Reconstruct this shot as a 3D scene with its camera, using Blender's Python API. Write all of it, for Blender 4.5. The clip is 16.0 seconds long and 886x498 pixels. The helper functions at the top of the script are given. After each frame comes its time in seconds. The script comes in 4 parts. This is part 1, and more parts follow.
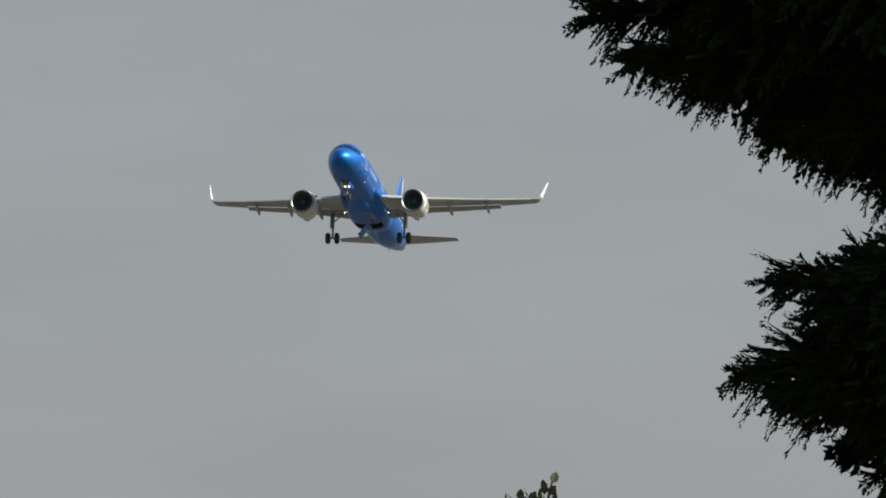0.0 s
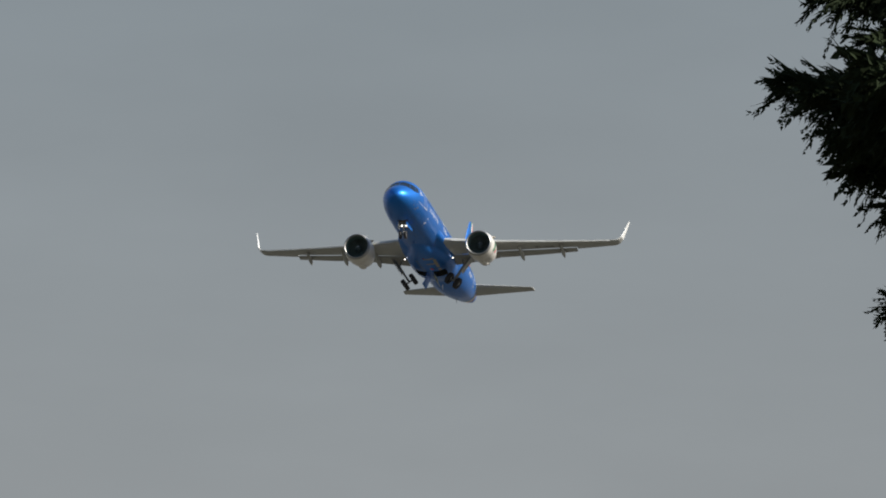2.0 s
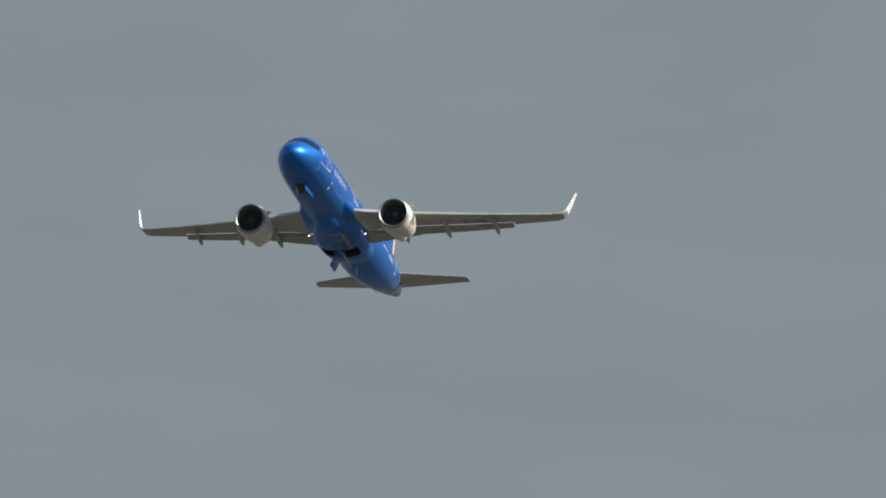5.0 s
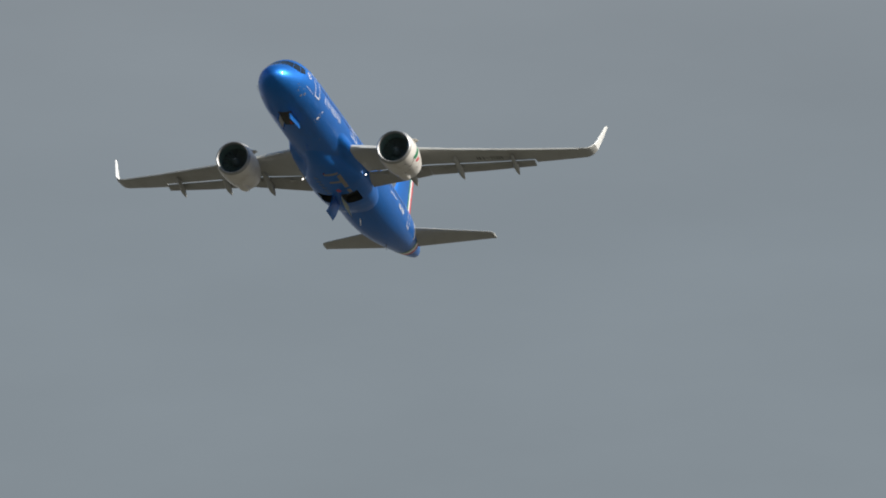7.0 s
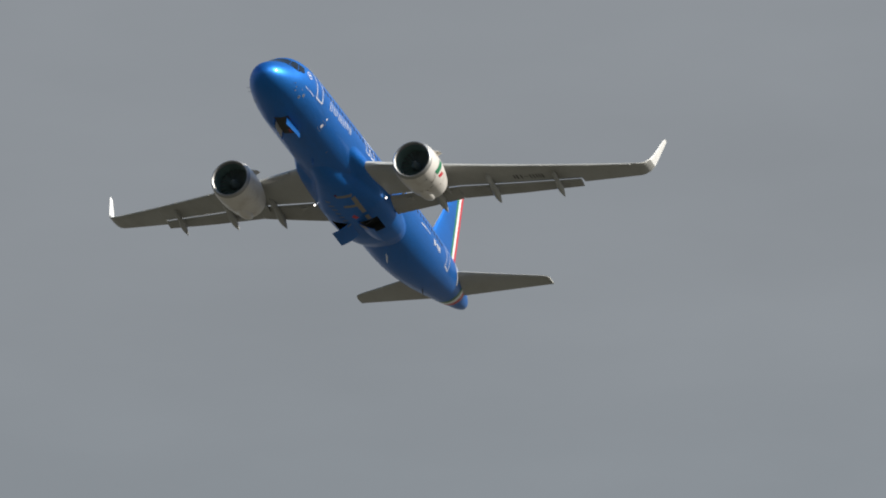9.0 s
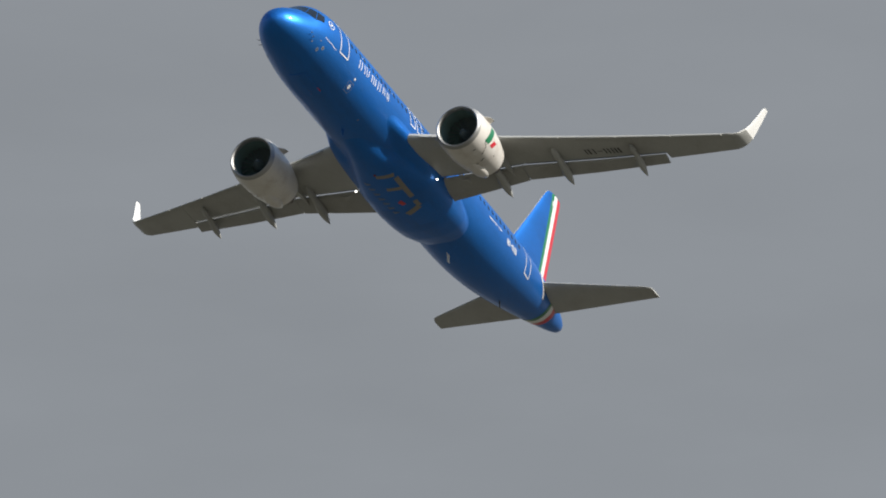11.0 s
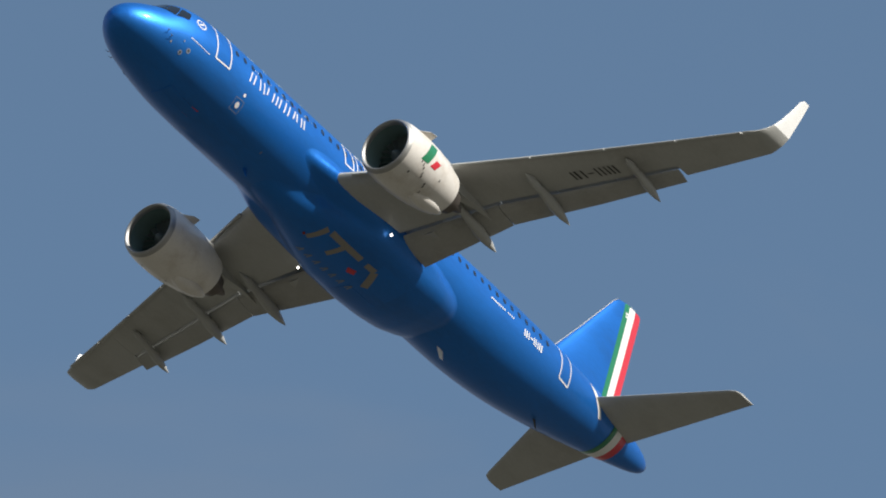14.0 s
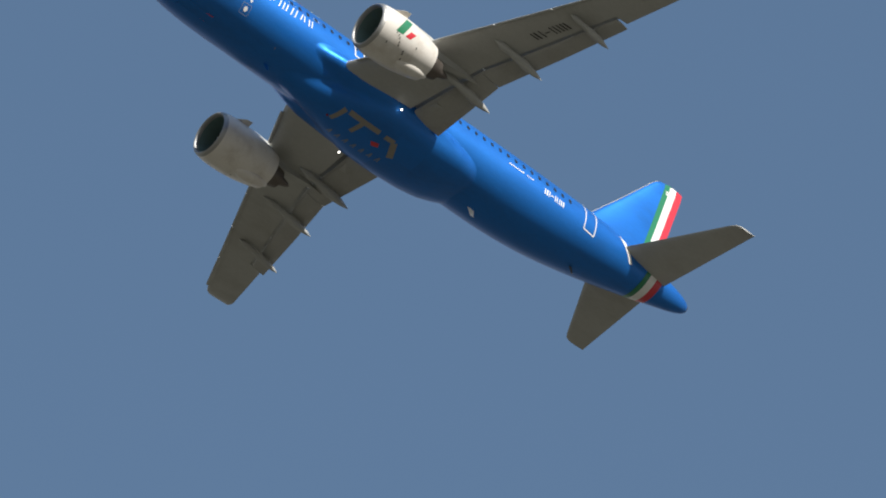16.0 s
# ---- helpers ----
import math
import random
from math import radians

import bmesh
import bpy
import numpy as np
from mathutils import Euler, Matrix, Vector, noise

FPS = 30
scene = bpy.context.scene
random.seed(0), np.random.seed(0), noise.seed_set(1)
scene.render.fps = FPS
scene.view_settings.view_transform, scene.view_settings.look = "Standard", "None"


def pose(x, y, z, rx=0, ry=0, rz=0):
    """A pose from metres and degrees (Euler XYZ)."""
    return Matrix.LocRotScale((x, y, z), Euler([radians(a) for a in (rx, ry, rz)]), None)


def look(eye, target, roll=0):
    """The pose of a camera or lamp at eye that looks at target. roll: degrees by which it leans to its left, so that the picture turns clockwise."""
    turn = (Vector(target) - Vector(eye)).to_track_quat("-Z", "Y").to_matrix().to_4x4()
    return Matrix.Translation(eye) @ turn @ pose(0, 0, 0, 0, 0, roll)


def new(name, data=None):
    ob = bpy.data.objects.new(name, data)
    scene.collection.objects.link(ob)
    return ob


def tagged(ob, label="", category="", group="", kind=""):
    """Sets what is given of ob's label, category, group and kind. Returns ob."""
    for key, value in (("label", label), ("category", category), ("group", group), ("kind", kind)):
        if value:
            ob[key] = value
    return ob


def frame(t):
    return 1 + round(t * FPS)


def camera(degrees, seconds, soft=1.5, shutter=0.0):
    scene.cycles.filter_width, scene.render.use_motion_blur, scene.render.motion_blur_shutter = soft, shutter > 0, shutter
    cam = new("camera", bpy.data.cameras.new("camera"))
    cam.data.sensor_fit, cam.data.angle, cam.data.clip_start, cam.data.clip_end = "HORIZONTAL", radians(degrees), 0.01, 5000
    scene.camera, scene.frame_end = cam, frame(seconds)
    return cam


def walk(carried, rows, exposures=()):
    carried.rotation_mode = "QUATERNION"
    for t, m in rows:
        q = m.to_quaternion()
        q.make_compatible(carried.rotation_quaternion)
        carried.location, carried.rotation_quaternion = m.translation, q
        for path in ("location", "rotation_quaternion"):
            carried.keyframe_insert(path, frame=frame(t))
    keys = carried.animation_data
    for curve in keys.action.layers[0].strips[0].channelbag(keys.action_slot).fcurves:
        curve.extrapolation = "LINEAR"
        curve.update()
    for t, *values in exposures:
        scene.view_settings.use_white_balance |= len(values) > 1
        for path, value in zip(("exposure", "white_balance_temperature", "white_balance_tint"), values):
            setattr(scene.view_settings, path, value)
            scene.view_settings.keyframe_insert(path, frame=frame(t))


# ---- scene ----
from mathutils.bvhtree import BVHTree

EYE = (0.0, 0.0, 1.6)


# the hand-held camera: seconds, turn to the left, height of view and lean, in degrees
AIM = [
    (0, -0.3119, 9.9701, 0.243),
    (0.5, 0.0206, 10.2206, -0.197),
    (1, 0.3836, 10.7977, 0.019),
    (1.5, 0.7209, 11.1495, -0.094),
    (2, 1.0616, 11.3597, 0.025),
    (2.5, 1.3686, 11.5016, 0.192),
    (3, 1.6306, 11.9431, 0.277),
    (3.5, 1.8626, 12.3529, 0.240),
    (4, 2.1780, 12.7405, 0.596),
    (4.7, 2.7678, 13.2697, 0.538),
    (5.2, 3.2191, 13.6584, 0.458),
    (5.75, 3.7544, 14.1242, 0.375),
    (6.3, 4.3406, 14.6667, 0.337),
    (6.5, 4.5845, 14.8561, 0.294),
    (7, 5.1786, 15.3627, -0.331),
    (7.5, 5.7626, 15.8869, -0.601),
    (8, 6.4017, 16.5501, -0.577),
    (8.5, 7.2632, 17.4010, -0.564),
    (9, 8.1742, 18.1831, -0.626),
    (9.2, 8.5556, 18.4710, -0.600),
    (9.7, 9.5135, 19.3112, -0.489),
    (10.2, 10.5868, 20.2127, -0.238),
    (10.75, 11.8918, 21.2898, 0.048),
    (11.3, 13.3210, 22.4730, 0.180),
    (11.5, 13.8094, 22.9315, 0.388),
    (12, 15.4381, 24.2054, 0.873),
    (12.5, 17.1802, 25.3058, 0.983),
    (13, 18.7392, 26.8307, 0.801),
    (13.5, 20.7703, 28.6298, 0.590),
    (14, 23.2836, 30.3097, 0.436),
    (14.5, 26.0202, 32.2553, 0.787),
    (15, 29.1938, 33.9535, 0.976),
    (15.5, 32.7366, 35.6279, 1.864),
    (16, 37.1374, 37.5472, 2.658),
]


def aim(a, e):
    a, e = radians(a), radians(e)
    return (EYE[0] - math.sin(a) * math.cos(e), EYE[1] + math.cos(a) * math.cos(e), EYE[2] + math.sin(e))


cam = camera(3.2079, 16.0, soft=1.9)
walk(cam, [(t, look(EYE, aim(a, e), r)) for t, a, e, r in AIM], exposures=[(0, 0.23), (0.5, 0.12), (1.0, 0.05), (2.5, 0.02), (12.4, 0.0), (12.7, -0.10), (13.0, -0.24), (13.5, -0.12), (14.1, 0.0), (15.0, 0.08), (16.0, 0.08)])

# the airliner's flight: seconds, place, and turn in degrees (roll, pitch, heading)
FLIGHT = [
    (0, 0.97, 1605.30, 289.04, -1.065, -7.048, -100.216),
    (0.5, -6.24, 1565.01, 290.70, -0.877, -6.850, -100.190),
    (1, -13.47, 1524.96, 291.99, -0.726, -6.744, -100.221),
    (1.5, -20.72, 1485.19, 292.36, -0.609, -6.673, -100.248),
    (2, -28.00, 1445.55, 292.64, -0.524, -6.590, -100.213),
    (2.5, -35.31, 1405.99, 292.91, -0.466, -6.532, -100.172),
    (3, -42.65, 1366.49, 293.12, -0.433, -6.510, -100.134),
    (3.5, -50.02, 1327.04, 293.40, -0.423, -6.504, -100.077),
    (4, -57.43, 1287.59, 293.73, -0.432, -6.527, -100.030),
    (4.7, -67.85, 1232.37, 294.41, -0.471, -6.618, -100.020),
    (5.2, -75.33, 1192.88, 295.18, -0.514, -6.600, -100.037),
    (5.75, -83.61, 1149.44, 296.08, -0.570, -6.680, -100.073),
    (6.3, -91.93, 1106.01, 297.03, -0.634, -6.790, -100.126),
    (6.5, -94.97, 1090.22, 297.39, -0.657, -6.860, -100.149),
    (7, -102.60, 1050.75, 298.32, -0.717, -7.100, -100.217),
    (7.5, -110.28, 1011.30, 299.31, -0.774, -7.330, -100.304),
    (8, -118.02, 971.87, 300.36, -0.826, -7.530, -100.396),
    (8.5, -125.81, 932.47, 301.48, -0.869, -7.638, -100.479),
    (9, -133.68, 893.11, 302.68, -0.900, -7.723, -100.570),
    (9.2, -136.85, 877.38, 303.18, -0.909, -7.755, -100.613),
    (9.7, -144.83, 838.08, 304.52, -0.920, -7.826, -100.737),
    (10.2, -152.91, 798.81, 305.95, -0.930, -7.876, -100.867),
    (10.75, -161.92, 755.66, 307.68, -0.950, -7.904, -101.012),
    (11.3, -171.08, 712.51, 309.56, -0.960, -7.909, -101.162),
    (11.5, -174.45, 696.82, 310.29, -0.940, -7.912, -101.220),
    (12, -182.98, 657.57, 312.21, -0.740, -7.911, -101.370),
    (12.5, -191.67, 618.24, 314.28, -0.556, -7.874, -101.519),
    (13, -200.53, 578.77, 316.50, -0.392, -7.791, -101.663),
    (13.5, -209.54, 539.09, 318.84, -0.190, -7.656, -101.801),
    (14, -218.70, 499.08, 321.29, 0.051, -7.465, -101.931),
    (14.2, -222.40, 482.97, 322.29, 0.159, -7.372, -101.980),
    (14.35, -228.41, 477.59, 327.64, 0.244, -7.296, -102.016),
    (14.5, -234.56, 471.89, 333.08, 0.334, -7.214, -102.051),
    (14.7, -250.00, 477.26, 350.29, 0.460, -7.095, -102.095),
    (15, -274.46, 483.08, 377.06, 0.662, -6.897, -102.158),
    (15.5, -319.40, 487.08, 425.04, 1.039, -6.511, -102.251),
    (16, -370.27, 483.19, 477.85, 1.465, -6.051, -102.327),
]


# ---- light ----
SUN_DIR = Vector((0.78, -0.17, 0.60)).normalized()
SUN_EL = math.asin(SUN_DIR.z)
SUN_AZ = math.atan2(SUN_DIR.x, SUN_DIR.y)


def make_world():
    w = bpy.data.worlds.new("sky")
    scene.world = w
    w.use_nodes = True
    nt = w.node_tree
    nt.nodes.clear()
    out = nt.nodes.new("ShaderNodeOutputWorld")
    bg = nt.nodes.new("ShaderNodeBackground")
    sky = nt.nodes.new("ShaderNodeTexSky")
    sky.sky_type = "NISHITA"
    sky.sun_disc = False
    sky.sun_elevation, sky.sun_rotation = SUN_EL, SUN_AZ
    sky.air_density, sky.dust_density, sky.ozone_density = 1.0, 0.8, 0.4
    dim = nt.nodes.new("ShaderNodeVectorMath")
    dim.operation = "MULTIPLY"
    dim.inputs[1].default_value = [SKY_SCALE * k for k in SKY_TINT]
    nt.links.new(sky.outputs[0], dim.inputs[0])
    tc = nt.nodes.new("ShaderNodeTexCoord")
    sep = nt.nodes.new("ShaderNodeSeparateXYZ")
    nt.links.new(tc.outputs["Generated"], sep.inputs[0])
    # haze and thin cloud, thick near the horizon, gone high up
    mp = nt.nodes.new("ShaderNodeMapping")
    mp.inputs["Scale"].default_value = (1.0, 1.0, 3.2)
    mp.inputs["Rotation"].default_value = (0.25, 0.1, 0.0)
    nt.links.new(tc.outputs["Generated"], mp.inputs[0])
    nz = nt.nodes.new("ShaderNodeTexNoise")
    nz.inputs["Scale"].default_value = 9.0
    nz.inputs["Detail"].default_value = 5.0
    nz.inputs["Roughness"].default_value = 0.55
    nz.inputs["Distortion"].default_value = 0.6
    nt.links.new(mp.outputs[0], nz.inputs["Vector"])
    wob = nt.nodes.new("ShaderNodeMath")
    wob.operation = "MULTIPLY_ADD"
    wob.inputs[1].default_value = 0.16
    nt.links.new(nz.outputs["Fac"], wob.inputs[0])
    nt.links.new(sep.outputs["Z"], wob.inputs[2])
    cover = nt.nodes.new("ShaderNodeValToRGB")
    cover.color_ramp.elements[0].position, cover.color_ramp.elements[0].color = 0.508, (1, 1, 1, 1)
    cover.color_ramp.elements[1].position, cover.color_ramp.elements[1].color = 0.580, (0, 0, 0, 1)
    nt.links.new(wob.outputs[0], cover.inputs[0])
    haze = nt.nodes.new("ShaderNodeValToRGB")
    ramp = haze.color_ramp
    ramp.elements[0].position, ramp.elements[0].color = HAZE[0]
    ramp.elements[1].position, ramp.elements[1].color = HAZE[-1]
    for pos, col in HAZE[1:-1]:
        ramp.elements.new(pos).color = col
    nt.links.new(sep.outputs["Z"], haze.inputs[0])
    streak = nt.nodes.new("ShaderNodeMapRange")
    streak.inputs["To Min"].default_value, streak.inputs["To Max"].default_value = 0.90, 1.10
    fine = nt.nodes.new("ShaderNodeTexNoise")
    fine.inputs["Scale"].default_value, fine.inputs["Detail"].default_value = 38.0, 6.0
    nt.links.new(mp.outputs[0], fine.inputs["Vector"])
    nt.links.new(fine.outputs["Fac"], streak.inputs["Value"])
    tone = nt.nodes.new("ShaderNodeVectorMath")
    tone.operation = "SCALE"
    nt.links.new(haze.outputs[0], tone.inputs[0])
    nt.links.new(streak.outputs[0], tone.inputs["Scale"])
    mix = nt.nodes.new("ShaderNodeMix")
    mix.data_type = "RGBA"
    nt.links.new(cover.outputs[0], mix.inputs["Factor"])
    nt.links.new(dim.outputs[0], mix.inputs["A"])
    nt.links.new(tone.outputs[0], mix.inputs["B"])
    nt.links.new(mix.outputs["Result"], bg.inputs["Color"])
    bg.inputs["Strength"].default_value = 1.0
    nt.links.new(bg.outputs[0], out.inputs[0])


SKY_SCALE = 0.118
SKY_TINT = (0.945, 1.03, 1.02)
HAZE = ((0.10, (0.275, 0.278, 0.268, 1)), (0.155, (0.280, 0.292, 0.297, 1)), (0.185, (0.276, 0.30, 0.315, 1)), (0.215, (0.230, 0.266, 0.292, 1)), (0.265, (0.226, 0.264, 0.296, 1)),
        (0.31, (0.258, 0.280, 0.305, 1)), (0.45, (0.272, 0.290, 0.318, 1)))
make_world()
sun = new("sun", bpy.data.lights.new("sun", "SUN"))
sun.data.energy, sun.data.angle, sun.data.color = 5.6, radians(0.53), (1.0, 0.95, 0.87)
sun.matrix_world = look(SUN_DIR * 50, (0, 0, 0))
scene.view_settings.exposure = 0.0


# ---- materials ----
def mat(name, color, rough=0.5, metal=0.0, vary=0.08, scale=2.0, fine=30.0, bump=0.0, coat=0.0, emit=None, spec=0.5, dirt=None, dirt_amount=0.0, stretch=(1, 1, 1)):
    m = bpy.data.materials.new(name)
    m.use_nodes = True
    nt = m.node_tree
    b = nt.nodes["Principled BSDF"]
    b.inputs["Roughness"].default_value, b.inputs["Metallic"].default_value = rough, metal
    b.inputs["Coat Weight"].default_value, b.inputs["Coat Roughness"].default_value = coat, 0.12
    b.inputs["Specular IOR Level"].default_value = spec
    tc = nt.nodes.new("ShaderNodeTexCoord")
    mp = nt.nodes.new("ShaderNodeMapping")
    mp.inputs["Scale"].default_value = stretch
    nt.links.new(tc.outputs["Object"], mp.inputs[0])
    big = nt.nodes.new("ShaderNodeTexNoise")
    big.inputs["Scale"].default_value, big.inputs["Detail"].default_value = scale, 4.0
    small = nt.nodes.new("ShaderNodeTexNoise")
    small.inputs["Scale"].default_value, small.inputs["Detail"].default_value = fine, 3.0
    nt.links.new(mp.outputs[0], big.inputs["Vector"])
    nt.links.new(mp.outputs[0], small.inputs["Vector"])
    add = nt.nodes.new("ShaderNodeMath")
    add.operation = "ADD"
    nt.links.new(big.outputs["Fac"], add.inputs[0])
    nt.links.new(small.outputs["Fac"], add.inputs[1])
    rng = nt.nodes.new("ShaderNodeMapRange")
    rng.inputs["From Min"].default_value, rng.inputs["From Max"].default_value = 0.6, 1.4
    rng.inputs["To Min"].default_value, rng.inputs["To Max"].default_value = 1 - vary, 1 + vary
    nt.links.new(add.outputs[0], rng.inputs["Value"])
    sc = nt.nodes.new("ShaderNodeVectorMath")
    sc.operation = "SCALE"
    sc.inputs[0].default_value = color
    nt.links.new(rng.outputs[0], sc.inputs["Scale"])
    last = sc.outputs[0]
    if dirt:
        d = nt.nodes.new("ShaderNodeTexNoise")
        d.inputs["Scale"].default_value, d.inputs["Detail"].default_value, d.inputs["Roughness"].default_value = scale * 0.7, 6.0, 0.65
        nt.links.new(mp.outputs[0], d.inputs["Vector"])
        r = nt.nodes.new("ShaderNodeMapRange")
        r.inputs["From Min"].default_value, r.inputs["From Max"].default_value = 0.48, 0.75
        r.inputs["To Max"].default_value = dirt_amount
        nt.links.new(d.outputs["Fac"], r.inputs["Value"])
        mx = nt.nodes.new("ShaderNodeMix")
        mx.data_type = "RGBA"
        mx.inputs["B"].default_value = (*dirt, 1)
        nt.links.new(r.outputs[0], mx.inputs["Factor"])
        nt.links.new(last, mx.inputs["A"])
        last = mx.outputs["Result"]
    nt.links.new(last, b.inputs["Base Color"])
    rr = nt.nodes.new("ShaderNodeMapRange")
    rr.inputs["To Min"].default_value, rr.inputs["To Max"].default_value = rough * 0.85, min(1.0, rough * 1.2)
    nt.links.new(big.outputs["Fac"], rr.inputs["Value"])
    nt.links.new(rr.outputs[0], b.inputs["Roughness"])
    if bump:
        bp = nt.nodes.new("ShaderNodeBump")
        bp.inputs["Strength"].default_value, bp.inputs["Distance"].default_value = bump, 0.01
        nt.links.new(small.outputs["Fac"], bp.inputs["Height"])
        nt.links.new(bp.outputs[0], b.inputs["Normal"])
    if emit:
        b.inputs["Emission Color"].default_value, b.inputs["Emission Strength"].default_value = (*emit[0], 1), emit[1]
    return m


BLUE = mat("blue_pearl_paint", (0.010, 0.176, 0.62), 0.43, 0.62, 0.07, 0.7, 9.0, coat=0.25, dirt=(0.02, 0.07, 0.2), dirt_amount=0.35, stretch=(0.35, 1, 1))
GREY = mat("grey_wing_paint", (0.435, 0.44, 0.42), 0.42, 0.0, 0.07, 0.8, 8.0, dirt=(0.22, 0.20, 0.17), dirt_amount=0.4, stretch=(0.5, 1, 1))
FLAP_GREY = mat("grey_flap_paint", (0.38, 0.38, 0.36), 0.45, 0.0, 0.08, 1.0, 10.0, dirt=(0.18, 0.16, 0.13), dirt_amount=0.4)
CREAM = mat("off_white_nacelle_paint", (0.76, 0.73, 0.68), 0.35, 0.0, 0.06, 1.5, 14.0, coat=0.3, dirt=(0.40, 0.33, 0.25), dirt_amount=0.5)
WHITE = mat("white_paint", (0.80, 0.80, 0.78), 0.4, 0.0, 0.04, 2.0, 20.0)
METAL = mat("bare_metal", (0.42, 0.42, 0.41), 0.5, 0.9, 0.06, 3.0, 40.0)
DARK_METAL = mat("burnt_exhaust_metal", (0.16, 0.14, 0.125), 0.45, 0.8, 0.15, 3.0, 25.0)
FAN_METAL = mat("dark_fan_blade_metal", (0.13, 0.16, 0.16), 0.45, 0.4, 0.1, 4.0, 30.0)
LINER = mat("teal_grey_inlet_liner", (0.15, 0.23, 0.22), 0.6, 0.0, 0.08, 4.0, 60.0)
RUBBER = mat("tyre_rubber", (0.03, 0.03, 0.032), 0.75, 0.0, 0.15, 4.0, 40.0, bump=0.3)
STEEL = mat("grey_gear_steel", (0.26, 0.27, 0.28), 0.4, 0.3, 0.1, 4.0, 30.0)
# near-black puts the wells' shade into colour; also used on antenna, marks, duct wall
BAY = mat("gear_bay_shade_black", (0.06, 0.065, 0.06), 0.7, 0.0, 0.2, 2.0, 15.0)
PRIMER = mat("pale_green_primer", (0.42, 0.45, 0.36), 0.6, 0.0, 0.1, 2.0, 15.0)
GLASS = mat("dark_cockpit_glass", (0.012, 0.016, 0.022), 0.06, 0.0, 0.05, 2.0, 20.0, spec=0.8)
PANE = mat("dark_window_pane", (0.02, 0.03, 0.05), 0.12, 0.0, 0.05, 2.0, 20.0)
BEACON = mat("red_beacon_glass", (0.22, 0.02, 0.02), 0.15, 0.0, 0.05, 2.0, 20.0)
BLACK = mat("black_marking_paint", (0.03, 0.03, 0.03), 0.5, 0.0, 0.1, 3.0, 20.0)
GREEN = mat("green_stripe_paint", (0.015, 0.20, 0.09), 0.4, 0.0, 0.05, 2.0, 20.0, coat=0.3)
RED = mat("red_stripe_paint", (0.62, 0.03, 0.05), 0.4, 0.0, 0.05, 2.0, 20.0, coat=0.3)
GOLD = mat("beige_belly_marking_paint", (0.27, 0.25, 0.215), 0.45, 0.0, 0.1, 2.0, 20.0)
LAMP = mat("lit_landing_lamp", (0.9, 0.9, 0.9), 0.3, emit=((1.0, 0.97, 0.9), 2.5))
FADED = mat("faded_grey_belly_lettering", (0.20, 0.25, 0.34), 0.45, 0.0, 0.1, 2.0, 20.0)
SMALL_LAMP = mat("lit_wing_root_lamp", (0.9, 0.9, 0.9), 0.3, emit=((1.0, 0.95, 0.85), 4.0))
NEEDLES = mat("dark_green_needles", (0.020, 0.029, 0.013), 0.85, 0.0, 0.35, 3.0, 25.0, spec=0.1)
BARK = mat("brown_bark", (0.09, 0.06, 0.04), 0.9, 0.0, 0.3, 5.0, 40.0, bump=0.8)
LEAVES = mat("dull_green_leaves", (0.07, 0.075, 0.035), 0.6, 0.0, 0.3, 6.0, 40.0)
GROUND = mat("dry_grass_ground", (0.070, 0.066, 0.050), 0.95, 0.0, 0.3, 0.05, 2.0)


# ---- building helpers ----
def part(name, bm, material, parent=None, label="", smooth=True):
    """One mesh object from a bmesh, under a thing or a part."""
    me = bpy.data.meshes.new(name)
    bmesh.ops.recalc_face_normals(bm, faces=bm.faces)
    bm.to_mesh(me)
    bm.free()
    for m in material if isinstance(material, (list, tuple)) else (material,):
        me.materials.append(m)
    if smooth:
        for p in me.polygons:
            p.use_smooth = True
        me.set_sharp_from_angle(angle=radians(38))
    ob = new(name, me)
    ob.parent = parent
    if label:
        tagged(ob, label)
    return ob


def loft(rings, bm=None, cap=True, closed=True):
    """A skin over rings of equal point count."""
    bm = bm or bmesh.new()
    vs = [[bm.verts.new(p) for p in ring] for ring in rings]
    n = len(vs[0])
    for a, b in zip(vs, vs[1:]):
        for i in range(n if closed else n - 1):
            j = (i + 1) % n
            bm.faces.new((a[i], a[j], b[j], b[i]))
    if cap and closed:
        bm.faces.new(vs[0][::-1])
        bm.faces.new(vs[-1])
    return bm


def box(bm, c, s, m=None):
    ret = bmesh.ops.create_cube(bm, size=1.0)
    bmesh.ops.scale(bm, vec=s, verts=ret["verts"])
    bmesh.ops.translate(bm, vec=c, verts=ret["verts"])
    if m:
        bmesh.ops.transform(bm, matrix=m, verts=ret["verts"])
    return ret["verts"]


def tube(bm, a, b, r0, r1=None, n=12):
    """A round rod from a to b."""
    a, b = Vector(a), Vector(b)
    r1 = r0 if r1 is None else r1
    q = (b - a).to_track_quat("Z", "Y")
    rings = [[p + q @ Vector((r * math.cos(k * 2 * math.pi / n), r * math.sin(k * 2 * math.pi / n), 0)) for k in range(n)] for p, r in ((a, r0), (b, r1))]
    return loft(rings, bm)


def lathe(profile, n=48, bm=None, closed=False):
    """A body turned about the x axis from (x, radius) points."""
    bm = bm or bmesh.new()
    rings = [[bm.verts.new((x, r * math.cos(k * 2 * math.pi / n), r * math.sin(k * 2 * math.pi / n))) for k in range(n)] for x, r in profile]
    pairs = list(zip(rings, rings[1:])) + ([(rings[-1], rings[0])] if closed else [])
    for a, b in pairs:
        for i in range(n):
            bm.faces.new((a[i], a[(i + 1) % n], b[(i + 1) % n], b[i]))
    return bm


def moved(bm, m):
    bmesh.ops.transform(bm, matrix=m, verts=bm.verts)
    return bm


